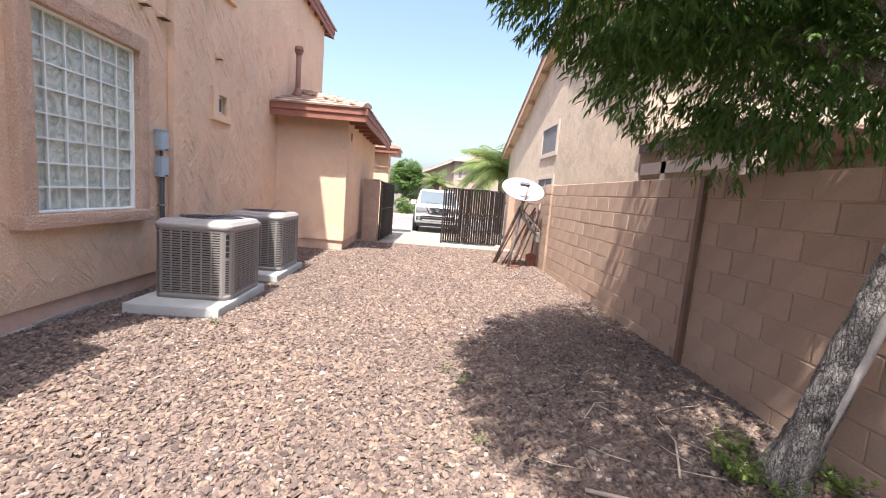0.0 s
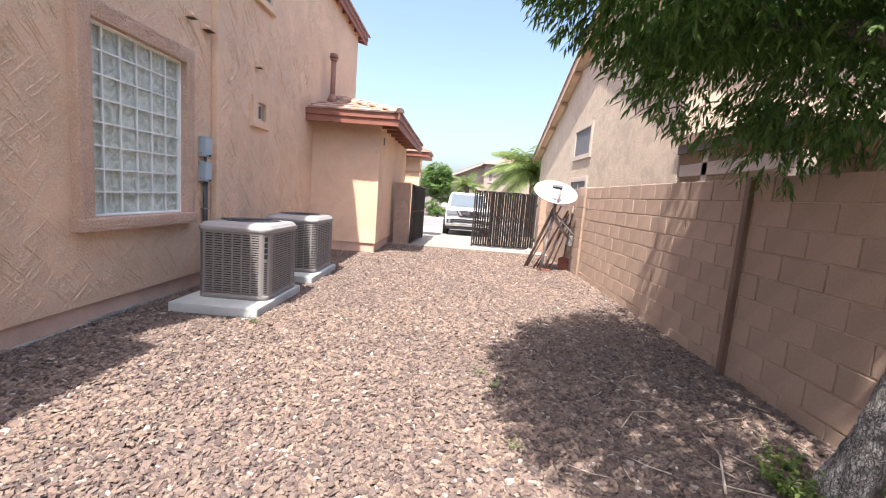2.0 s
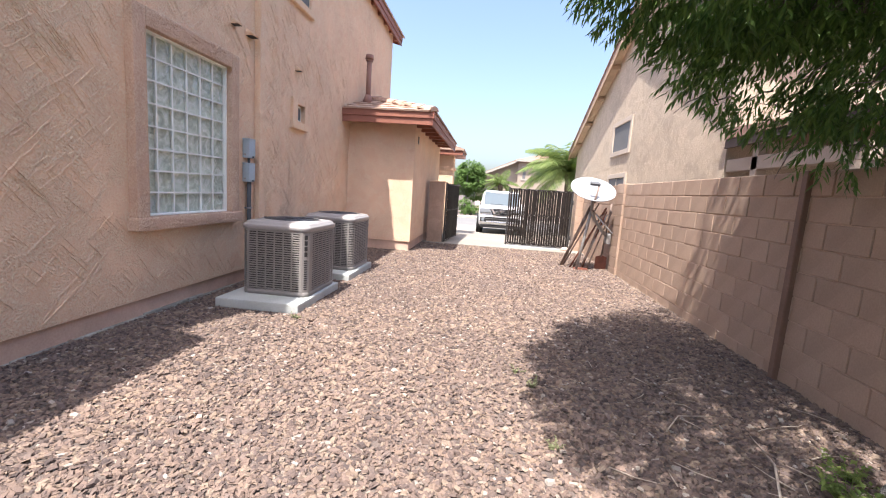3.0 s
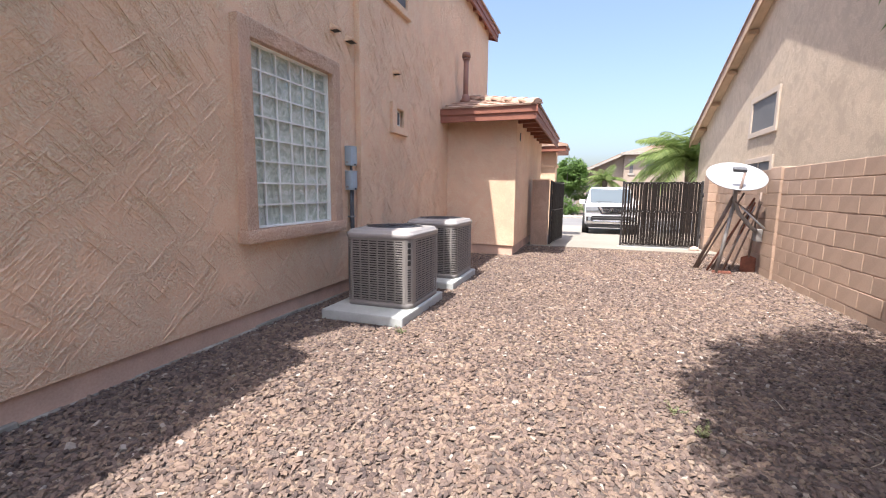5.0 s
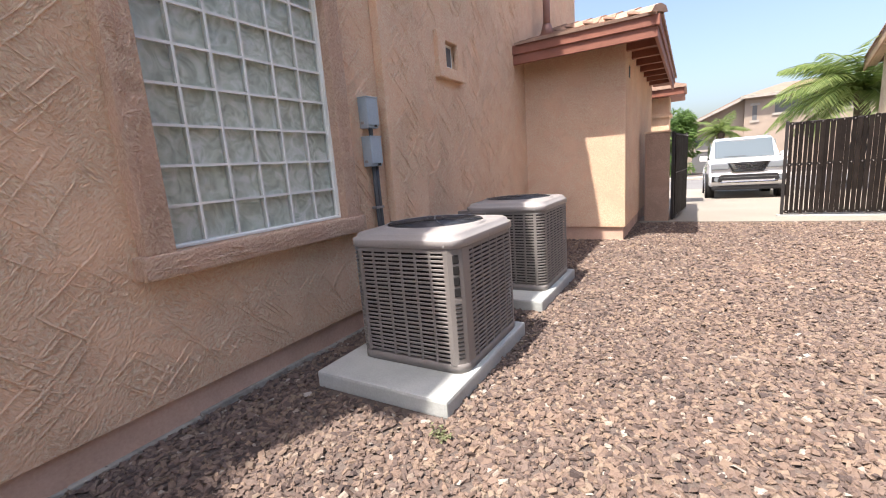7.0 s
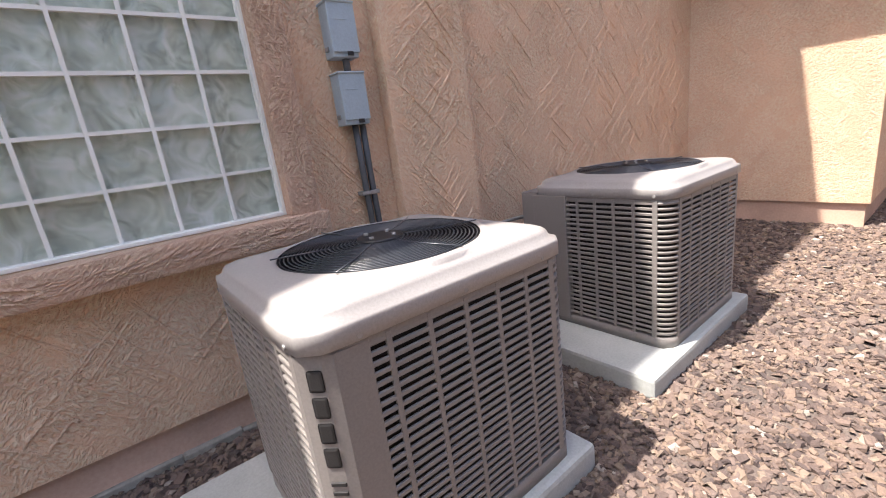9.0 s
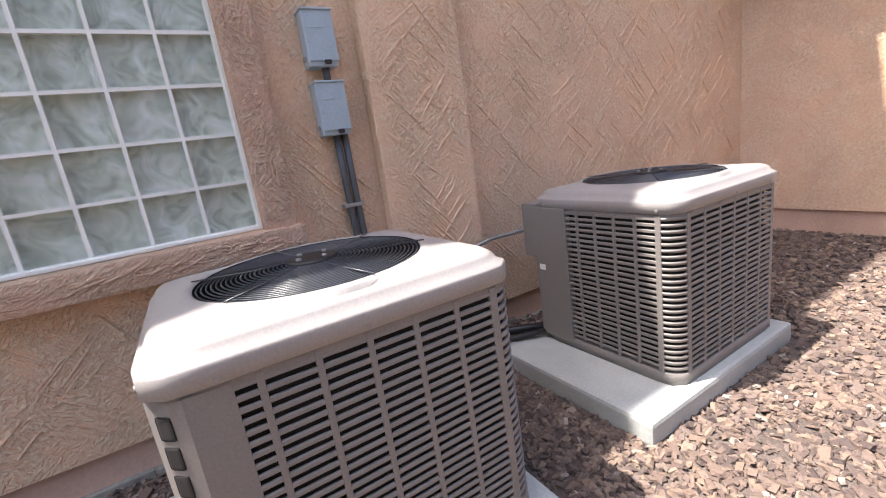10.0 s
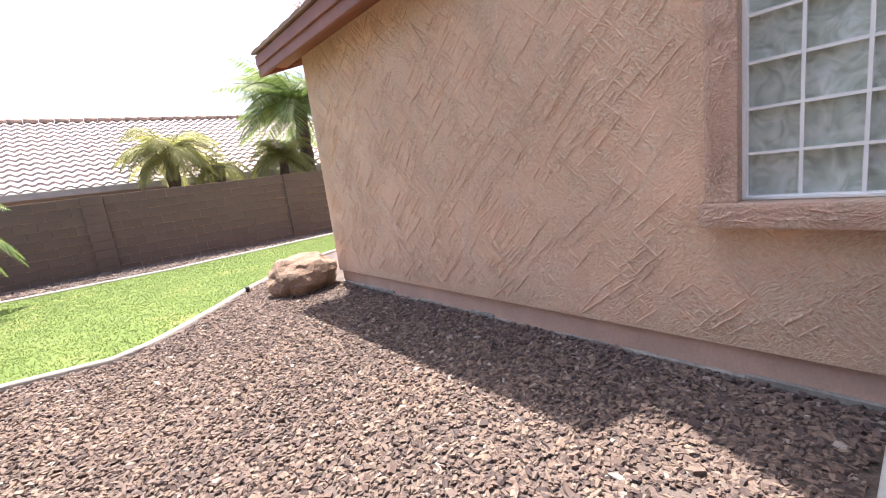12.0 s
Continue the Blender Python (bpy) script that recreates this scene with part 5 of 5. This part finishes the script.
limb([(1.95, 1.75, 2.05), (1.3, 1.7, 2.7), (0.8, 1.55, 3.0), (0.4, 1.5, 3.15)], [0.06, 0.045, 0.03, 0.012], "limb", 0.08, 8, 7)
limb([(1.95, 1.75, 2.1), (2.4, 2.4, 2.5), (2.7, 3.0, 2.6)], [0.055, 0.035, 0.012], "limb", 0.08, 8, 9)
LOBES = [((1.75, 3.1, 3.15), (1.15, 1.05, 0.55)), ((1.5, 1.3, 3.5), (2.0, 1.95, 0.95)), ((1.2, 2.7, 2.95), (1.25, 0.95, 0.65)), ((0.4, 2.2, 3.0), (0.75, 0.9, 0.45)), ((1.75, 2.9, 2.35), (0.85, 0.6, 0.55)), ((2.25, 2.5, 2.25), (0.8, 0.8, 0.5)), ((1.95, 2.95, 1.85), (0.3, 0.28, 0.28)), ((2.6, 1.8, 2.5), (0.8, 1.0, 0.7)), ((1.05, 2.85, 2.3), (0.35, 0.3, 0.35))]
cl = Cloud()
rng = random.Random(21)
sprigs(cl, rng, [(tuple(Vector(c) - TO), r) for c, r in LOBES], 14500, 0.082, 0.14, 0.5)
cl.link("crown", M_LEAF, tree, "dense drooping lance-shaped leaves")
tw = bmesh.new()
for k in range(60):
    c, r = rng.choice(LOBES[:8])
    p = Vector((c[0] + rng.uniform(-0.7, 0.7) * r[0], c[1] + rng.uniform(-0.7, 0.7) * r[1], c[2] + rng.uniform(-0.7, 0.5) * r[2])) - TO
    q = p + Vector((rng.uniform(-0.35, 0.35), rng.uniform(-0.35, 0.35), rng.uniform(-0.25, 0.15)))
    tube([p, (p + q) / 2 + Vector((0, 0, 0.03)), q], [0.007, 0.005, 0.002], 4, tw)
part("twigs", tw, M_BARK, tree)


def palm(m, trunk_h, trunk_r, n, length, mat, label, seed, droop=1.0, group=""):
    """A palm with a rough trunk and arching feather fronds."""
    p = thing("palm_tree", m, label, "palm tree", group)
    rng = random.Random(seed)
    bm = bmesh.new()
    hh = max(trunk_h, 0.3)
    steps = 12
    tube([(0.02 * math.sin(k), 0.02 * math.cos(k * 1.7), hh * k / steps) for k in range(steps + 1)], [trunk_r * (1.12 if k % 2 else 0.95) for k in range(steps + 1)], 12, bm, 0.05, seed)
    part("trunk", bm, M_TRUNK, p)
    for i in range(n):
        g = 2.4 * i + rng.uniform(-0.3, 0.3)
        rise = rng.uniform(-0.15, 1.15)
        L = length * rng.uniform(0.8, 1.1)
        flat = Vector((math.cos(g), math.sin(g), 0))
        pts = []
        pos, d = Vector((0, 0, hh)), (flat * math.cos(rise) + Vector((0, 0, math.sin(rise)))).normalized()
        seg = 9
        for k in range(seg + 1):
            pts.append(pos.copy())
            pos = pos + d * L / seg
            d = (d - Vector((0, 0, 0.17 * droop))).normalized()
        cloud = Cloud()
        for k in range(1, seg * 6):
            t = k / 6
            a = int(min(t, seg - 0.01))
            q = pts[a].lerp(pts[a + 1], t - a)
            along = (pts[a + 1] - pts[a]).normalized()
            sd = along.cross(Vector((0, 0, 1))).normalized()
            ll = length * 0.27 * math.sin(math.pi * min(1, 0.12 + 0.85 * k / (seg * 6))) + 0.04
            for s in (-1, 1):
                dd = (sd * s + along * 0.65 - Vector((0, 0, 0.35 + rng.uniform(0, 0.3)))).normalized()
                cloud.leaf(q, dd, along, ll * rng.uniform(0.85, 1.1), 0.0085 * length)
        fr = cloud.link("frond", mat, p)
        part("midrib", tube(pts, [0.012 * length * (1 - k / (seg + 2)) for k in range(seg + 1)], 5), mat, fr)
    return p


palm(Matrix.Translation((3.3, 20.6, ground_z(20.6))), 3.05, 0.19, 46, 2.7, M_PALM, "feather palm with arching green fronds beside the driveway", 3, 1.0, "palms")
palm(Matrix.Translation((0.5, 38.0, ground_z(38))), 3.0, 0.2, 28, 1.9, M_PALM, "small yellowish palm in front of the far house", 4, 0.9, "palms")


def broad_tree(m, h, r, label, mat, seed, count):
    t = thing("tree", m, label, "tree")
    part("trunk", tube([(0, 0, 0), (0.05, 0, h * 0.3), (0, 0.1, h * 0.6)], [0.16, 0.13, 0.07], 8), M_BARK, t)
    for k in range(4):
        g = 1.6 * k
        part("limb", tube([(0, 0, h * 0.4), (0.4 * r * math.cos(g), 0.4 * r * math.sin(g), h * 0.6), (0.7 * r * math.cos(g), 0.7 * r * math.sin(g), h * 0.75)], [0.08, 0.05, 0.02], 6), M_BARK, t)
    c = Cloud()
    rng = random.Random(seed)
    lobes = [((rng.uniform(-0.6, 0.6) * r, rng.uniform(-0.6, 0.6) * r, h * rng.uniform(0.4, 0.85)), (r * rng.uniform(0.35, 0.55),) * 2 + (h * rng.uniform(0.14, 0.22),)) for _ in range(11)]
    sprigs(c, rng, lobes, count, 0.22, 0.2, 0.3)
    c.link("crown", mat, t, "uneven crown of small leaves")


broad_tree(Matrix.Translation((-2.7, 41, ground_z(41))), 5.0, 2.2, "round bright green tree across the street", M_FARTREE, 6, 3600)
broad_tree(Matrix.Translation((-1.9, 36, ground_z(36))), 1.5, 1.0, "low green shrub beside the far pavement", M_FARTREE, 9, 350)

# ---- back yard ----
lawn_near = [(3.0, -1.3), (1.0, -1.15), (-0.37, -0.95), (-1.03, -0.76), (-1.35, -0.92), (-1.69, -1.24), (-2.15, -1.72), (-2.65, -2.28), (-3.3, -2.85), (-4.5, -3.6), (-7.0, -4.3), (-11.0, -4.6)]
lawn_far = [(-11.0, -6.4), (-5.8, -6.3), (-2.24, -6.15), (0.1, -6.55), (3.0, -7.1)]
lw = bmesh.new()
prism(lawn_near + lawn_far, "z", GROUND - 0.05, GROUND + 0.015, lw)
tagged(part("lawn", lw, M_LAWN), "bright green mown lawn with pale dry patches", "lawn", "", "structure")


def kerb(name, line, label):
    bm = bmesh.new()
    pts = []
    for a, b in zip(line, line[1:]):
        for k in range(4):
            pts.append(Vector((*a, 0)).lerp(Vector((*b, 0)), k / 4))
    pts.append(Vector((*line[-1], 0)))
    rows = []
    for i, p in enumerate(pts):
        d = (pts[min(i + 1, len(pts) - 1)] - pts[max(i - 1, 0)]).normalized()
        s = Vector((-d.y, d.x, 0))
        rows.append([bm.verts.new(p + s * o + Vector((0, 0, z))) for o, z in ((-0.045, GROUND - 0.03), (-0.04, GROUND + 0.03), (-0.018, GROUND + 0.048), (0.02, GROUND + 0.046), (0.042, GROUND + 0.028), (0.045, GROUND - 0.03))])
    for a, b in zip(rows, rows[1:]):
        for k in range(5):
            bm.faces.new((a[k], a[k + 1], b[k + 1], b[k])).smooth = True
    tagged(part(name, bm, M_KERB), label, "kerb", "", "structure")


kerb("kerb_near", lawn_near, "curved pale concrete lawn edging")
kerb("kerb_far", lawn_far, "pale concrete lawn edging along the back wall")
n_blades = 90000
rg = np.random.default_rng(3)
bx, by = rg.uniform(-6.5, 2.0, n_blades), rg.uniform(-6.6, -0.7, n_blades)
nx, ny = np.array([p[0] for p in lawn_near[::-1]]), np.array([p[1] for p in lawn_near[::-1]])
fx, fy = np.array([p[0] for p in lawn_far]), np.array([p[1] for p in lawn_far])
keep = (by < np.interp(bx, nx, ny) - 0.06) & (by > np.interp(bx, fx, fy) + 0.06)
bx, by = bx[keep], by[keep]
n = len(bx)
ang, hgt = rg.uniform(0, 6.283, n), rg.uniform(0.010, 0.022, n)
ox, oy = np.cos(ang) * 0.006, np.sin(ang) * 0.006
lx, ly = rg.normal(0, 0.014, n), rg.normal(0, 0.014, n)
z0 = np.full(n, GROUND + 0.014)
verts = np.stack([np.stack([bx - ox, by - oy, z0], 1), np.stack([bx + ox, by + oy, z0], 1), np.stack([bx + lx, by + ly, z0 + hgt], 1)], 1).reshape(-1, 3)
me = bpy.data.meshes.new("grass")
me.from_pydata(verts.tolist(), [], np.arange(3 * n).reshape(-1, 3).tolist())
me.materials.append(M_GRASS)
tagged(new("grass", me), "short bright green mown grass blades", "grass", "", "stuff")

back = setting("wall_back", box(-12, 6, 0.012, 0.19, GROUND - 0.3, 1.60), M_MORTAR, "back yard block wall, coloured dark brown for its shade", "wall")
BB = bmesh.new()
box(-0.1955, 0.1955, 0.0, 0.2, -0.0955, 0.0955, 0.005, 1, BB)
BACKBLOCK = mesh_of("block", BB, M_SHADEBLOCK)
back.matrix_world = Matrix.Translation((-2.0, -8.15, 0)) @ Matrix.Rotation(radians(-9), 4, "Z") @ Matrix.Rotation(radians(180), 4, "Z")
for r in range(9):
    x = -4.6 + (0.2 if r % 2 else 0.0)
    while x < 6.2:
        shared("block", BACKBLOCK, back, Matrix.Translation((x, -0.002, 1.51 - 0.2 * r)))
        x += 0.4
for x in (-0.6, 3.7):
    for r in range(9):
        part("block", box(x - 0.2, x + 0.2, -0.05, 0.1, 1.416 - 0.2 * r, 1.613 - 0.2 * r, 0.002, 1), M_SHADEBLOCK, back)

rock = thing("boulder", Matrix.Translation((-3.08, -1.38, GROUND - 0.03)), "large rough brown boulder beside the house corner", "boulder")
rb = bmesh.new()
bmesh.ops.create_icosphere(rb, subdivisions=4, radius=1.0)
for v in rb.verts:
    p = v.co.copy()
    f = 1 + 0.22 * noise.noise(p * 1.3) + 0.12 * noise.noise(p * 3.1 + Vector((4, 0, 0))) + 0.04 * noise.noise(p * 8)
    q = Vector((p.x * 0.45, p.y * 0.38, p.z * 0.29)) * f
    q.z = max(-0.2, min(q.z, 0.25 + 0.04 * noise.noise(p * 2.5)))
    v.co = q + Vector((0, 0, 0.22))
for f in rb.faces:
    f.smooth = False
part("stone", rb, M_ROCK, rock)
tagged(part("sprinkler_head", rod((-2.60, -2.12, GROUND), (-2.60, -2.12, GROUND + 0.08), 0.025, 0.03, 10), M_DARK), "small black sprinkler head at the lawn edge", "sprinkler")

# rear neighbour's tiled roof and palms
rn = thing("rear_house", Matrix.Translation((0, 0, 0)), "pale house with a white-pink barrel tile roof behind the wall", "house")
part("wall", box(-12, 3.4, -19.0, -12.6, GROUND, 1.95), M_PALEWALL, rn)
part("fascia", box(-12.5, 3.9, -12.25, -12.2, 1.84, 2.02), M_KERB, rn)
roofv, rooff = [], []
NR, NC = 15, 340
x0r, x1r = -11.0, 2.6
for j in range(NR):
    ya, yb = -12.2 - 5.0 * j / NR, -12.2 - 5.0 * (j + 1) / NR - 0.06
    za, zb = 2.05 + 2.65 * j / NR + 0.05, 2.05 + 2.65 * (j + 1) / NR + 0.01
    hipcut = 0.6 * j / NR * 3.0
    for k in range(NC + 1):
        x = x0r + (x1r - hipcut - x0r) * k / NC
        w = 0.032 * math.sin(2 * math.pi * x / 0.30)
        roofv += [(x, ya, za + w), (x, yb, zb + w), (x, ya, za + w - 0.05)]
    b0 = j * (NC + 1) * 3
    for k in range(NC):
        i = b0 + 3 * k
        rooff += [(i, i + 3, i + 4, i + 1), (i + 2, i + 5, i + 3, i)]
me = bpy.data.meshes.new("barrel_tiles")
me.from_pydata(roofv, [], rooff)
me.materials.append(weathered("pale_pink_barrel_tile", (0.47, 0.385, 0.345), 0.85, 0.15, 4.0))
ob = new("barrel_tiles", me)
ob.parent = rn
tagged(ob, "rows of pale pinkish barrel tiles", "", "", "stuff")
for k in range(28):
    part("ridge_cap", rod((-10.9 + 0.42 * k, -17.2, 4.72), (-10.5 + 0.42 * k, -17.2, 4.75), 0.11, 0.10, 8), M_TILE, rn)
palm(Matrix.Translation((-3.45, -10.6, GROUND)), 2.75, 0.17, 40, 1.7, M_PALMDRY, "short palm with drooping yellow-green fronds behind the wall", 12, 1.5, "palms")
palm(Matrix.Translation((-4.7, -10.7, GROUND)), 2.3, 0.15, 22, 1.2, M_PALMDRY, "short palm with drooping yellow-green fronds behind the wall", 13, 1.5, "palms")
palm(Matrix.Translation((-7.8, -11.0, GROUND)), 4.2, 0.22, 46, 2.9, M_PALM, "tall feather palm with long arching fronds", 14, 0.9, "palms")
palm(Matrix.Translation((-6.6, -10.3, GROUND)), 2.4, 0.14, 34, 1.5, M_PALMDRY, "low palm among others behind the wall", 15, 1.4, "palms")
palm(Matrix.Translation((0.85, -5.6, GROUND)), 1.5, 0.16, 24, 1.5, M_PALM, "low palm standing in the lawn", 16, 1.4, "palms")


# ---- weeds and dry twigs ----
def weed(x, y, r, n, mat, label, seed):
    w = thing("weed", Matrix.Translation((x, y, GROUND)), label, "weed", "weeds in the gravel")
    rng = random.Random(seed)
    c = Cloud()
    st = bmesh.new()
    for _ in range(n):
        g = rng.uniform(0, 6.28)
        d = Vector((math.cos(g), math.sin(g), rng.uniform(0.3, 1.6))).normalized()
        L = r * rng.uniform(0.4, 1.1)
        tube([(0, 0, 0), d * L * 0.5, d * L - Vector((0, 0, 0.1 * L))], [0.003, 0.002, 0.001], 4, st)
        for k in range(9):
            p = d * L * (0.25 + 0.75 * k / 9)
            dd = (Vector((rng.uniform(-1, 1), rng.uniform(-1, 1), rng.uniform(-0.2, 0.8)))).normalized()
            c.leaf(p, dd, dd.cross(Vector((0.2, 0.1, 1))).normalized(), 0.10 * r + 0.012, 0.03 * r + 0.004)
    tagged(part("stem", st, mat, w), "thin green stems", "", "", "stuff")
    c.link("leaves", mat, w)


weed(1.42, 1.80, 0.32, 20, M_WEED, "leafy green weed at the foot of the tree", 1)
weed(1.62, 2.05, 0.20, 12, M_WEED, "leafy green weed at the foot of the tree", 2)
weed(1.95, 1.72, 0.28, 16, M_WEED, "leafy green weed between tree and wall", 3)
weed(1.50, 1.52, 0.22, 14, M_WEED, "leafy green weed at the foot of the tree", 4)
weed(0.05, 2.75, 0.11, 8, M_PALEWEED, "faint pale green weed in the gravel", 5)
weed(-0.05, 3.0, 0.09, 7, M_PALEWEED, "faint pale green weed in the gravel", 6)
weed(-2.2, 3.72, 0.10, 9, M_PALEWEED, "pale green weed at the concrete pad", 7)
weed(0.1, 2.0, 0.09, 7, M_PALEWEED, "faint pale green weed in the gravel", 8)
for k, (pts, r) in enumerate((([(0.55, 1.62, -0.07), (0.8, 1.52, -0.05), (1.05, 1.5, -0.06)], 0.012), ([(1.1, 1.75, -0.07), (1.25, 2.05, -0.05), (1.3, 2.35, -0.06)], 0.007), ([(0.9, 1.4, -0.07), (1.2, 1.55, -0.04), (1.4, 1.45, -0.05)], 0.009), ([(0.8, 2.3, -0.07), (0.95, 2.5, -0.06), (1.2, 2.55, -0.06)], 0.005))):
    tagged(part("dry_twig", tube(pts, [r, r * 0.8, r * 0.4], 6), weathered("pale_dry_wood", (0.38, 0.32, 0.26), 0.9) if k == 0 else bpy.data.materials["pale_dry_wood"]), "pale dry twig fallen on the gravel", "twig", "twigs under the tree")

rng = random.Random(44)
for k in range(26):
    x, y, g, d = rng.uniform(0.35, 1.95), rng.uniform(1.3, 3.4), rng.uniform(0, 6.28), rng.uniform(0.05, 0.16)
    bend = Vector((math.cos(g), math.sin(g), 0)) * d
    side = Vector((-bend.y, bend.x, 0)) * rng.uniform(-0.3, 0.3)
    at = Vector((x, y, GROUND + 0.028))
    tagged(part("dry_twig", tube([at - bend, at + side + Vector((0, 0, 0.008)), at + bend], [0.004, 0.0035, 0.0015], 5), bpy.data.materials["pale_dry_wood"]), "thin pale dry twig fallen on the gravel", "twig", "twigs under the tree")

# ---- gravel ----
rg = np.random.default_rng(7)


def scatter(x0, x1, y0, y1, per_m2, size):
    n = int((x1 - x0) * (y1 - y0) * per_m2)
    return np.stack([rg.uniform(x0, x1, n), rg.uniform(y0, y1, n), rg.lognormal(math.log(size), 0.23, n)], 1)


pts = np.concatenate([scatter(-3.52, 2.14, -0.2, 6.4, 2700, 0.0140), scatter(-3.52, 2.14, 6.4, 10.8, 1500, 0.0165), scatter(-3.52, 1.0, -3.4, -0.2, 2100, 0.0145), scatter(-9.0, 3.0, -8.3, -6.2, 260, 0.02)])
edge = np.interp(pts[:, 0], nx, ny)
ok = (pts[:, 1] > edge + 0.06) | (pts[:, 1] < np.interp(pts[:, 0], fx, fy) - 0.06)
for (a, b, c, d) in ((-3.17, -2.25, 3.83, 5.06), (-3.17, -2.27, 5.55, 6.72), (-3.6, -2.08, 8.95, 10.9), (-1.95, -1.56, 10.8, 11.1)):
    ok &= ~((pts[:, 0] > a) & (pts[:, 0] < b) & (pts[:, 1] > c) & (pts[:, 1] < d))
pts = pts[ok]
n = len(pts)
cube = np.array([[-1, -1, -1], [1, -1, -1], [1, 1, -1], [-1, 1, -1], [-1, -1, 1], [1, -1, 1], [1, 1, 1], [-1, 1, 1]], float)
v = cube[None] * rg.uniform(0.55, 1.15, (n, 8, 3))
v[:, 4:, :2] *= rg.uniform(0.45, 0.95, (n, 1, 2))
v *= pts[:, 2][:, None, None] * np.stack([rg.uniform(0.95, 1.65, n), rg.uniform(0.6, 1.0, n), rg.uniform(0.22, 0.5, n)], 1)[:, None]
az, tx, ty = rg.uniform(0, 6.283, n), rg.normal(0, 0.3, n), rg.normal(0, 0.3, n)


def turned(v, a, i, j):
    c, s = np.cos(a)[:, None], np.sin(a)[:, None]
    out = v.copy()
    out[:, :, i] = c * v[:, :, i] - s * v[:, :, j]
    out[:, :, j] = s * v[:, :, i] + c * v[:, :, j]
    return out


v = turned(turned(turned(v, tx, 1, 2), ty, 0, 2), az, 0, 1)
v[:, :, 0] += pts[:, 0][:, None]
v[:, :, 1] += pts[:, 1][:, None]
v[:, :, 2] += (GROUND + rg.uniform(0.0, 0.014, n))[:, None]
quads = np.array([[4, 5, 6, 7], [0, 1, 5, 4], [1, 2, 6, 5], [2, 3, 7, 6], [3, 0, 4, 7]])
faces = (quads[None] + 8 * np.arange(n)[:, None, None]).reshape(-1)
me = bpy.data.meshes.new("gravel")
me.vertices.add(8 * n)
me.vertices.foreach_set("co", v.reshape(-1).astype(np.float32))
me.loops.add(20 * n)
me.loops.foreach_set("vertex_index", faces.astype(np.int32))
me.polygons.add(5 * n)
me.polygons.foreach_set("loop_start", (4 * np.arange(5 * n)).astype(np.int32))
me.update(calc_edges=True)
me.validate()
me.shade_flat()
me.materials.append(M_STONE)
tagged(new("gravel", me), "crushed pink and brown rock gravel over the yard", "gravel", "", "stuff")
